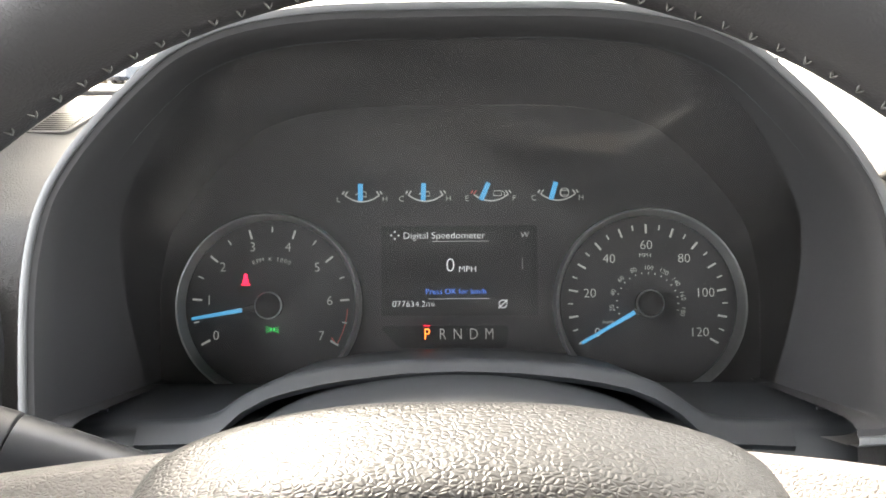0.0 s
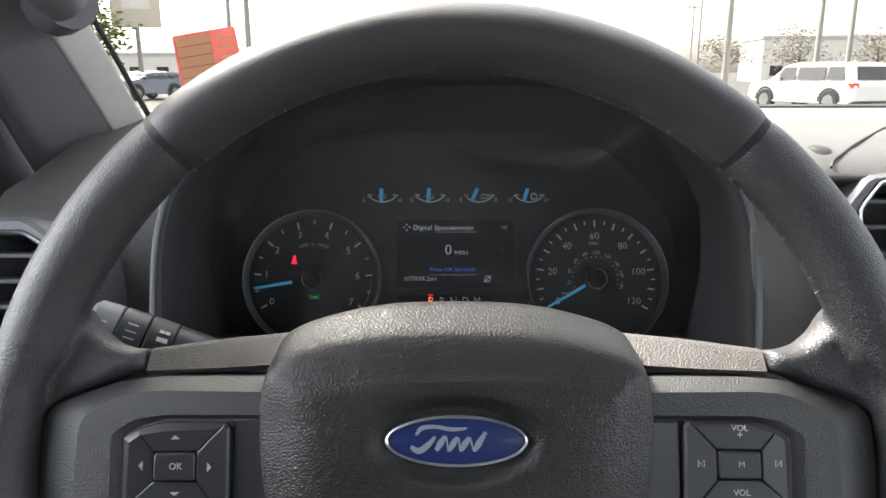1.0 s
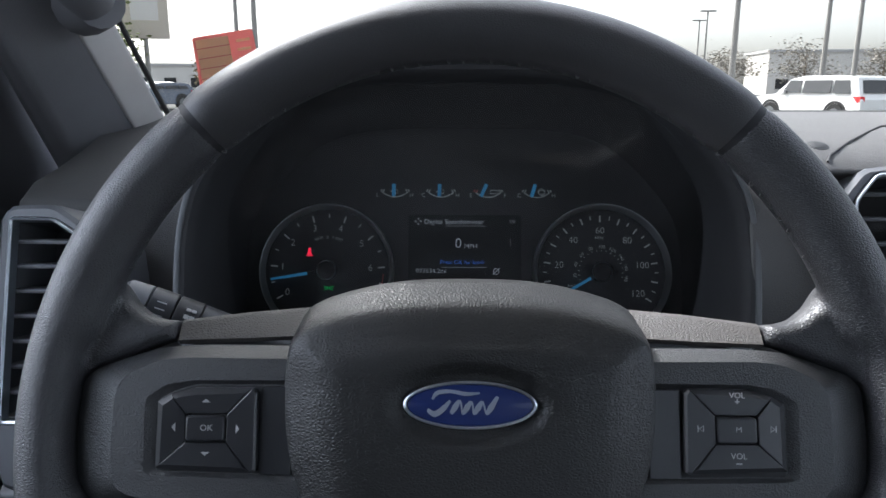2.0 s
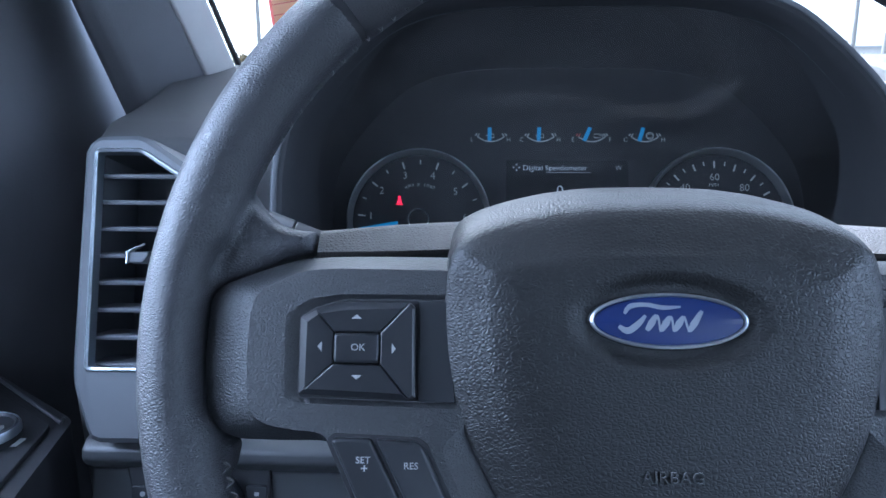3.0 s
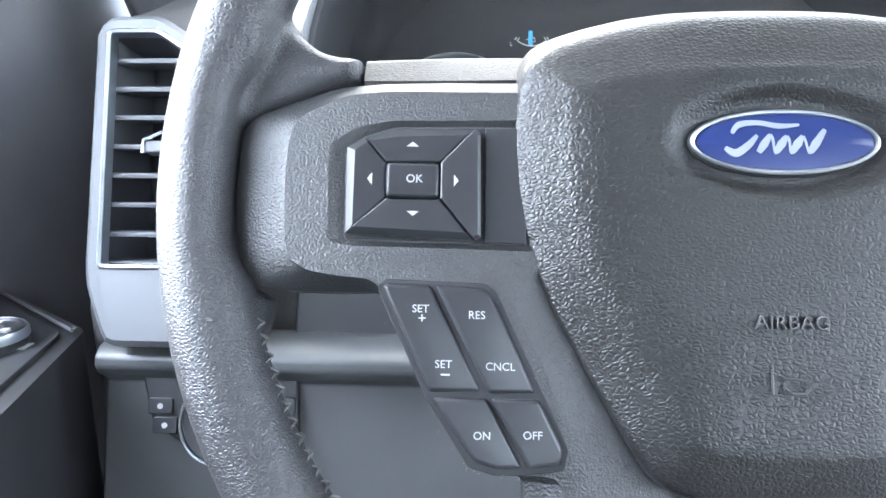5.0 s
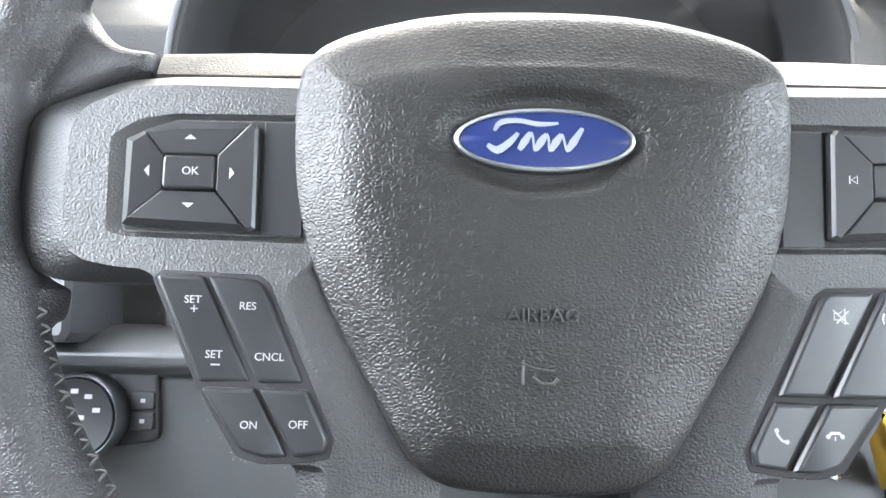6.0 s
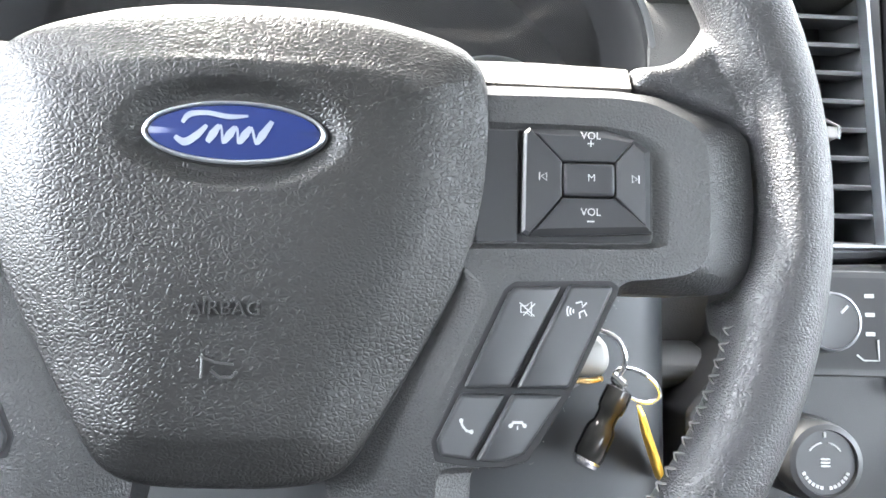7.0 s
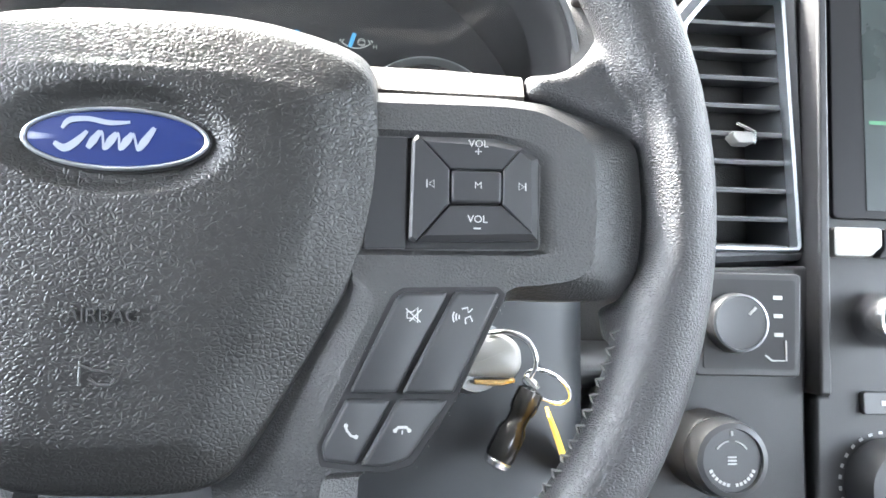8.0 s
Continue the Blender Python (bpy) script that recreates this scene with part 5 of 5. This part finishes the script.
part("lock_ring", pipe([(0.126, -0.0815, -0.106), (0.138, -0.0818, -0.105), (0.1445, -0.0806, -0.106)], [0.0012, 0.0016, 0.0012], 8), BRASS, ignition, "thin brass edge")
keys = thing("ignition_key", "black car key with chrome ring and yellow tag", "key")
part("key_loop", pipe(smoothed([(0.133, -0.0590, -0.107), (0.141, -0.0585, -0.103), (0.1495, -0.0620, -0.101), (0.1535, -0.0690, -0.101), (0.1535, -0.0750, -0.102), (0.1505, -0.0810, -0.104)]), 0.0013, 10), CHROME, keys, "chrome wire loop")
ring_x, ring_y = Vector((0.0095, -0.0058, 0.001)), Vector((0.0030, 0.0052, 0.004))
bm = pipe([Vector((0.1600, -0.0835, -0.105)) + ring_x * math.cos(a) + ring_y * math.sin(a) for a in [2 * math.pi * i / 32 for i in range(33)]], 0.0010, 8, caps=False)
part("key_ring", bm, CHROME, keys, "chrome split ring")
bm = pipe([(0.1490, -0.0790, -0.105), (0.1530, -0.0830, -0.104), (0.1545, -0.0835, -0.105)], [0.0024, 0.0030, 0.0020], 10)
part("key_blade", bm, CHROME, keys)
top, end = Vector((0.1530, -0.0845, -0.106)), Vector((0.1362, -0.1190, -0.106))


def down_fob(name, rows, m, label=""):
    """A turned piece along the fob: rows of (way down, radius)."""
    part(name, pipe([top.lerp(end, t) for t, r in rows], [r for t, r in rows], 24), m, keys, label, angle=40)


down_fob("key_head", ((0.0, 0.0040), (0.03, 0.0062), (0.22, 0.0064), (0.31, 0.0058)), GLOSSY, "glossy black key head")
down_fob("fob_collar", ((0.31, 0.0052), (0.36, 0.0049), (0.46, 0.0050), (0.50, 0.0058)), GLOSSY)
down_fob("key_fob", ((0.50, 0.0060), (0.56, 0.0068), (0.86, 0.0070), (0.92, 0.0064)), GLOSSY, "glossy black fob")
down_fob("fob_clip", ((0.92, 0.0062), (0.95, 0.0066), (1.0, 0.0058), (1.03, 0.0030)), CHROME, "chrome end cap")
tag_line = rounded(mm((-6, -93), (8, -90.5), (50, -108), (60, -132), (12, -124), (-6, -114)), 0.002, 2)
bm = loft([[(0.1543 + 0.23 * l - (y + 0.093) * 0.34 + k, y, -0.083 - 0.97 * l) for l, y in tag_line] for k in (0.0, 0.0014)])
part("key_tag", bm, YELLOW, keys, "yellow plastic tag", smooth=False)
# ---- cab ----
solid("floor", box(-0.60, 1.40, -1.78, 0.80, 0.50, 0.55), CLOTH_DARK, "dark cab floor", "floor", kind="structure")
solid("ceiling", box(-0.60, 1.40, -1.78, 0.17, 1.86, 1.92), HEADLINER, "pale cloth cab ceiling", "ceiling", kind="structure", bevel=0.01)
solid("wall_front", box(-0.60, 1.40, 0.80, 0.86, 0.40, 1.384), CLOTH_DARK, "dark bulkhead below the windshield", "wall", kind="structure")
# driver's side: a door with its window, and the fixed panel ahead of it
bm = box(-0.50, -0.425, -1.72, 0.14, 0.40, 1.27)
box(-0.50, -0.425, -1.72, 0.14, 1.82, 1.92, bm)
box(-0.50, -0.425, 0.14, 0.56, 0.40, 1.92, bm)
box(-0.50, -0.425, 0.56, 0.86, 0.40, 1.27, bm)
# closes the unseen rear of this window to cut light on the wheel
box(-0.50, -0.425, -1.72, -0.36, 1.27, 1.82, bm)
solid("wall_left", bm, CLOTH_DARK, "dark driver door lining with a window opening", "wall", kind="structure", bevel=0.006)
# unseen passenger side, its openings placed to light the wheel from the right
bm = box(1.30, 1.375, -1.72, 0.86, 0.40, 1.20)
box(1.30, 1.375, -1.72, 0.30, 1.83, 1.92, bm)
box(1.30, 1.375, 0.30, 0.50, 1.20, 1.92, bm)
box(1.30, 1.375, -0.86, -0.72, 1.20, 1.83, bm)
box(1.30, 1.375, -1.72, -1.50, 1.20, 1.83, bm)
solid("wall_right", bm, CLOTH_DARK, "dark passenger door linings with window openings", "wall", kind="structure")
# unseen rear wall; the offset opening is added to light the right keys
bm = box(-0.50, 1.375, -1.78, -1.72, 0.40, 1.43)
box(-0.50, 1.375, -1.78, -1.72, 1.78, 1.92, bm)
box(-0.50, 0.50, -1.78, -1.72, 1.43, 1.78, bm)
box(1.12, 1.375, -1.78, -1.72, 1.43, 1.78, bm)
solid("wall_rear", bm, CLOTH_DARK, "plain dark rear cab wall with a window opening", "wall", kind="structure")


def shield(x, k):
    """The windshield's curved sheet: k from 0 at its base to 1 at the roof."""
    y0, z = 0.775 - 0.40 * k, 1.388 + 0.475 * k
    return (x, y0 - 0.36 * ((x - 0.45) / 0.80) ** 2 * 0.75, z)


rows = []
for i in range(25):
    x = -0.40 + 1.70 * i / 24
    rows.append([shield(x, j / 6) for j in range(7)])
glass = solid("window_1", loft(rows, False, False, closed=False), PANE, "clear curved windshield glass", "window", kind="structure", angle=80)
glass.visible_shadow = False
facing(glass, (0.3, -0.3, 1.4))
# pillar trims: slanting cloth-lined posts
def pillar(s, cx, label):
    def q(x, y, z):
        return (cx + s * x, y, z)
    loops = []
    for t in (-0.3, -0.12, 0, 0.15, 0.3, 0.45, 0.6, 0.8, 1.0):
        bow = 0.022 * math.sin(math.pi * max(0, t))
        a = Vector((0.310 + 0.060 * t + bow * 0.3, 0.443 - 0.338 * t - bow, 1.385 + 0.48 * t + bow))
        e = Vector((0.385 + 0.03 * t, 0.375 - 0.34 * t, 1.345 + 0.52 * t))
        m1 = a + Vector((0.010, -0.048, -0.004))
        m2 = a.lerp(e, 0.72) + Vector((0.0, -0.024, -0.004))
        loops.append([q(*a), q(*(a + Vector((-0.004, -0.010, 0)))), q(*m1), q(*m2), q(*e), q(*(e + Vector((0.05, 0.10, 0)))), q(*(a + Vector((0.035, 0.055, 0))))])
    return loops


# left pillar: its shaded side is put into a dark colour
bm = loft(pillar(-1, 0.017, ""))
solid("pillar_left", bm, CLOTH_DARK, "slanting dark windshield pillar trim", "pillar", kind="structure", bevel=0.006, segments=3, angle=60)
# pale strip over it, painting the band that the windshield lights
edge = []
for a, a1, m1, m2, e, b1, b0 in pillar(-1, 0.017, ""):
    a, a1, m1 = Vector(a), Vector(a1), Vector(m1)
    o = Vector((0.0025, -0.0020, 0.0))
    edge.append([a + o, a1 + o, a1.lerp(m1, 0.5) + o * 1.3, m1 + o * 0.6, m1 + Vector((-0.006, 0.004, 0)), a + Vector((-0.012, 0.012, 0))])
solid("trim_pillar_edge", loft(edge), PILLAR, "pale grey cloth edge trim beside the windshield", "trim", kind="structure", bevel=0.003, segments=2, angle=70)
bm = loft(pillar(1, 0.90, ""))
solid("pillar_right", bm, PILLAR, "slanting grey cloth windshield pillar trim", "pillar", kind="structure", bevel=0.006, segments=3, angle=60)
solid("trim_glass_seal", pipe([(-0.2885 - 0.060 * t - 0.022 * math.sin(math.pi * t) * 0.3, 0.449 - 0.338 * t - 0.022 * math.sin(math.pi * t), 1.385 + 0.48 * t + 0.022 * math.sin(math.pi * t)) for t in [i / 12 for i in range(13)]], [0.0029 - 0.0018 * i / 12 for i in range(13)], 8), RUBBER, "black rubber seal along the windshield pillar", "trim", kind="structure")
grab = thing("grab_handle", "dark grab handle on the windshield pillar", "handle", pose(0.050, -0.03, -0.010))
part("handle_bar", pipe([(-0.327, 0.312, 1.497), (-0.330, 0.290, 1.515), (-0.335, 0.25, 1.56), (-0.345, 0.15, 1.67), (-0.360, 0.04, 1.78)], [0.016, 0.022, 0.023, 0.022, 0.022], 28), CLOTH_DARK, grab, angle=60)
part("handle_mount", pipe([(-0.327, 0.320, 1.500), (-0.352, 0.345, 1.500)], [0.020, 0.024], 14), CLOTH_DARK, grab, angle=60)

# driver's door armrest with its controls
rest = thing("door_armrest", "dark padded door armrest with a control panel", "armrest", pose(0.008, -0.008, 0.002))
tip = rounded([(-0.330, 0.170), (-0.306, 0.05), (-0.296, -0.10), (-0.296, -0.60), (-0.426, -0.60), (-0.426, 0.240)], [0.008, 0.03, 0.03, 0.01, 0.001, 0.001])
part("armrest_body", prism(tip, 1.05, 1.172), DASH_DARK, rest, bevel=0.006, segments=3)
plate = rounded([(-0.337, 0.158), (-0.318, 0.05), (-0.318, -0.30), (-0.420, -0.30), (-0.420, 0.219)], 0.006)
part("control_plate", prism(plate, 1.170, 1.1750), DASH_DARK, rest, "smooth black control plate", bevel=0.0015)
part("plate_edge", pipe([(x, y, 1.1745) for x, y in inset(tip, 0.004)][2:5] + [(-0.424, 0.232, 1.1745)], 0.0012, 6), POD, rest)
bm = turned([(0.0200, 1.174), (0.0198, 1.183), (0.0180, 1.1850), (0.0165, 1.1835)], -0.364, 0.135)
part("mirror_knob", bm, BUTTON, rest, "round mirror control")
bm = turned([(0.0206, 1.1795), (0.0206, 1.1830), (0.0196, 1.1848), (0.0190, 1.1835)], -0.364, 0.135, cap0=False, cap1=False)
part("mirror_knob_ring", bm, SATIN, rest, "satin ring")
for a in (0, 90, 180, 270):
    x, y = polar(-0.364, 0.135, 0.0105, a)
    part("knob_print", box(x - 0.002, x + 0.002, y - 0.002, y + 0.002, 1.1834, 1.1850), MARK, rest, smooth=False)
part("plate_print", box(-0.347, -0.341, 0.130, 0.139, 1.1748, 1.1756), MARK, rest, smooth=False)
for y in (0.075, 0.035):
    part("window_switch", prism(rounded([(-0.395, y - 0.015), (-0.345, y - 0.015), (-0.345, y + 0.015), (-0.395, y + 0.015)], 0.004), 1.174, 1.184), POD, rest, "grey window switch", bevel=0.002)

# parking tag standing at the windshield's corner
tag = thing("windshield_tag", "red and tan paper tag with ruled lines at the windshield", "tag", pose(-0.2245, 0.428, 1.4435) @ pose(0, 0, 0, 82, 0, 0) @ pose(0, 0, 0, 0, 0, 9))
part("tag_sheet", prism(rounded(mm((-30, -14), (30, -14), (29, 34), (-30, 34)), 0.003, 3), -0.0006, 0.0), TAG_RED, tag)
part("tag_field", prism(mm((-27, -11), (6.5, -11), (4.5, 31), (-27, 31)), 0.0, 0.0004), TAG_TAN, tag, "tan ruled field", smooth=False)
for i in range(4):
    part("ruled_line", box(-0.027, 0.0065 - i * 0.0001, 0.022 - 0.0095 * i, 0.0228 - 0.0095 * i, 0.0004, 0.0006), TAG_RED, tag, smooth=False)
    if i < 5:
        part("print_bar", box(0.012, 0.025, 0.0235 - 0.0085 * i, 0.0262 - 0.0085 * i, 0.0, 0.0004), TAG_TAN, tag, smooth=False)
# ---- outside ----
solid("ground", box(-900, 900, -400, 1500, -0.2, 0.0), ASPHALT, "grey asphalt parking lot", "ground", kind="structure")


def car(paint, label, m, tall=1.78, long=5.05, group=""):
    """A tall estate car, nose towards its -x side, at its middle on the ground."""
    c = thing("parked_car", label, "car", m, group)
    h, l, w = tall, long / 2, 0.98
    side = [(-l, 0.52), (-l + 0.02, 0.78), (-l + 0.12, 1.0), (-l + 1.15, 1.12), (-l + 1.75, h - 0.12), (-l + 2.3, h), (l - 0.9, h), (l - 0.35, h - 0.06), (l - 0.12, 1.15), (l, 0.95), (l, 0.45), (l - 0.3, 0.32), (-l + 0.3, 0.32)]
    loops = []
    for y, k in ((-w, 0.0), (-w + 0.03, 1.0), (w - 0.03, 1.0), (w, 0.0)):
        loops.append([(x * (1 if k else 0.985), y * (1.0 if z < 1.12 else 0.84 + 0.16 * (h - z) / (h - 1.12)), z if k else 0.36 + (z - 0.32) * 0.96) for x, z in side])
    part("body", loft(loops), paint, c, bevel=0.03, segments=2, angle=40)
    for s in (-1, 1):
        for x0, x1 in ((-l + 1.45, -l + 2.35), (-l + 2.45, l - 1.35), (l - 1.25, l - 0.50)):
            top = h - 0.16
            yb, yt = s * (w + 0.004), s * (w * (0.84 + 0.16 * (h - top) / (h - 1.12)) + 0.006)
            lean = 0.30 if x0 < -l + 1.5 else 0.0
            part("window", loft([[(x0, yb - s * 0.02, 1.16), (x1, yb - s * 0.02, 1.16), (x1 - (0.12 if x1 > l - 0.6 else 0), yt, top), (x0 + lean, yt, top)], [(x0, yb, 1.16), (x1, yb, 1.16), (x1 - (0.12 if x1 > l - 0.6 else 0), yt + s * 0.012, top), (x0 + lean, yt + s * 0.012, top)]]), CAR_GLASS, c, smooth=False)
        for x in (-l + 0.95, l - 1.05):
            bm = turned([(0.38, -0.12), (0.40, -0.09), (0.40, 0.09), (0.38, 0.12)], 0, 0, 28)
            bm.transform(pose(x, s * (w - 0.09), 0.40, 90))
            wh = part("wheel", bm, TYRE, c)
            bm = turned([(0.26, -0.13), (0.24, 0.13)], 0, 0, 20)
            bm.transform(pose(x, s * (w - 0.085), 0.40, 90))
            part("rim", bm, DIM_METAL, wh)
            part("wheel_arch", band([(x + 0.46 * math.cos(radians(a)), 0.40 + 0.46 * math.sin(radians(a))) for a in range(0, 181, 15)], 0.09, 0, 0.02), RUBBER, c).matrix_local = pose(0, s * (w + 0.005) + 0.01, 0, 90)
        part("tail_lamp", loft([[(l - 0.34, s * (w + 0.012), 1.06), (l - 0.02, s * (w + 0.006), 1.06), (l - 0.06, s * (w + 0.006), 0.88), (l - 0.16, s * (w + 0.01), 0.84)], [(l - 0.34, s * (w - 0.05), 1.06), (l + 0.006, s * (w - 0.16), 1.06), (l + 0.006, s * (w - 0.16), 0.88), (l - 0.16, s * (w - 0.05), 0.84)]]), LAMP_RED, c, "red tail lamp", smooth=False)
        part("mirror", box(-l + 1.5, -l + 1.68, s * (w + 0.02) - 0.09, s * (w + 0.02) + 0.09, 1.12, 1.28), paint, c, bevel=0.03)
    part("rear_window", loft([[(l - 0.33, -0.66, h - 0.16), (l - 0.33, 0.66, h - 0.16), (l - 0.13, 0.76, 1.18), (l - 0.13, -0.76, 1.18)], [(l - 0.28, -0.66, h - 0.16), (l - 0.28, 0.66, h - 0.16), (l - 0.08, 0.76, 1.18), (l - 0.08, -0.76, 1.18)]]), CAR_GLASS, c, smooth=False)
    return c


car(CAR_WHITE, "white parked family car with dark windows on the lot", pose(14.0, 27.5, 0, 0, 0, -70))
car(CAR_BLUE, "dark blue parked car on the lot", pose(-16.9, 40.0, 0, 0, 0, 64), tall=1.5, long=4.6)
car(CAR_WHITE, "distant white parked car on the lot", pose(-23.5, 58, 0, 0, 0, 160), tall=1.6, long=4.8)


def lamp_post(x, y, h=9.5, r=0.11):
    p = thing("light_pole", "tall dark steel light pole", "light pole", pose(x, y, 0), "light poles on the lot")
    part("base", turned([(0.30, 0), (0.30, 0.7), (0.27, 0.75)], steps=20), FAR, p, "concrete base")
    part("post", turned([(r * 1.3, 0.7), (r, h * 0.5), (r * 0.75, h)], steps=14, bm=None), POLE, p)
    part("head", box(-0.9, 0.9, -0.18, 0.18, h, h + 0.16), POLE, p, bevel=0.03)


for x, y in ((11.6, 30.5), (18.6, 37), (21.0, 38.5), (-8.5, 31), (-11.2, 37.5), (28.5, 84), (31.6, 96)):
    lamp_post(x, y)
board = thing("billboard", "tan roadside billboard on a steel post", "sign", pose(-19.5, 46, 0, 0, 0, 12))
part("post", turned([(0.16, 0), (0.14, 4.4)], steps=14), POLE, board)
part("panel", box(-1.45, 1.45, -0.15, 0.15, 4.2, 7.0), SIGN, board, bevel=0.03)
part("panel_picture", box(-0.75, 0.9, -0.17, -0.16, 5.3, 6.5), FAR, board, "faded pale picture", smooth=False)


def tree(x, y, h, w, label, leaf, seed, leaves=1500):
    rnd = random.Random(seed)
    t = thing("tree", label, "tree", pose(x, y, 0), "trees beyond the lot")
    bm = pipe([(0, 0, 0), (0.05, 0.02, h * 0.3), (-0.04, 0.05, h * 0.62), (0.02, 0, h * 0.9)], [0.2, 0.15, 0.09, 0.02], 9)
    hubs = []
    for i in range(11):
        a, k = rnd.uniform(0, 6.28), rnd.uniform(0.35, 0.9)
        e = Vector((math.cos(a) * w * rnd.uniform(0.4, 0.9) * (1.1 - k * 0.6), math.sin(a) * w * rnd.uniform(0.4, 0.9) * (1.1 - k * 0.6), h * (k + 0.08)))
        pipe([(0, 0, h * k * 0.8), (e.x * 0.5, e.y * 0.5, h * (k * 0.9)), e], [0.07, 0.045, 0.012], 6, bm)
        hubs.append(e)
    part("trunk", bm, BARK, t)
    bm = bmesh.new()
    for i in range(leaves):
        c = rnd.choice(hubs) + Vector((rnd.gauss(0, w * 0.24), rnd.gauss(0, w * 0.24), rnd.gauss(0, h * 0.09)))
        s = rnd.uniform(0.10, 0.24)
        r = Matrix.Rotation(rnd.uniform(0, 6.28), 3, "Z") @ Matrix.Rotation(rnd.uniform(0, 3.1), 3, "X")
        vs = [bm.verts.new(c + r @ Vector(v)) for v in ((-s, 0, 0), (0, -s * 0.5, 0.02), (s, 0, 0), (0, s * 0.5, 0.02))]
        bm.faces.new(vs)
    part("crown", bm, leaf, t, smooth=False)


tree(-21.4, 44, 6.0, 2.6, "yellow-green leafy tree beyond the lot", LEAF, 3)
tree(-26.5, 50, 7.0, 3.0, "yellow-green leafy tree beyond the lot", LEAF, 4)
tree(-20.5, 64, 3.6, 2.6, "low brownish shrub-like tree beyond the lot", LEAF_BROWN, 5)
tree(-14.5, 66, 3.4, 2.8, "low brownish shrub-like tree beyond the lot", LEAF_BROWN, 6)
tree(42, 88, 6.2, 4.4, "bare greyish tree beyond the lot", LEAF_GREY, 7)
tree(36, 96, 5.6, 4.0, "bare greyish tree beyond the lot", LEAF_GREY, 8)
tree(56, 96, 6.4, 4.2, "bare greyish tree beyond the lot", LEAF_GREY, 9)


def far_building(x, y, w, d, h, turn, label):
    b = thing("building", label, "building", pose(x, y, 0, 0, 0, turn), "distant buildings")
    part("wall", box(-w / 2, w / 2, -d / 2, d / 2, 0, h), FAR, b, smooth=False)
    part("roof", box(-w / 2 - 0.3, w / 2 + 0.3, -d / 2 - 0.3, d / 2 + 0.3, h, h + 0.35), FAR_ROOF, b, smooth=False)
    n = max(2, int(w / 4))
    for i in range(n):
        xw = -w / 2 + w * (i + 0.5) / n
        win = part("window", box(xw - 0.9, xw + 0.9, -d / 2 - 0.06, -d / 2, 0.9, 2.4), CAR_GLASS, b, smooth=False)
        part("sill", box(xw - 1.0, xw + 1.0, -d / 2 - 0.14, -d / 2, 0.78, 0.9), FAR_ROOF, win, smooth=False)


far_building(2, 130, 46, 14, 4.6, 4, "long low pale building in the distance")
far_building(62, 118, 26, 14, 6.4, -8, "pale flat-roofed building in the distance")
far_building(-52, 120, 40, 14, 4.2, 10, "long low pale building in the distance")
far_building(100, 140, 40, 16, 5.0, -12, "pale flat-roofed building in the distance")
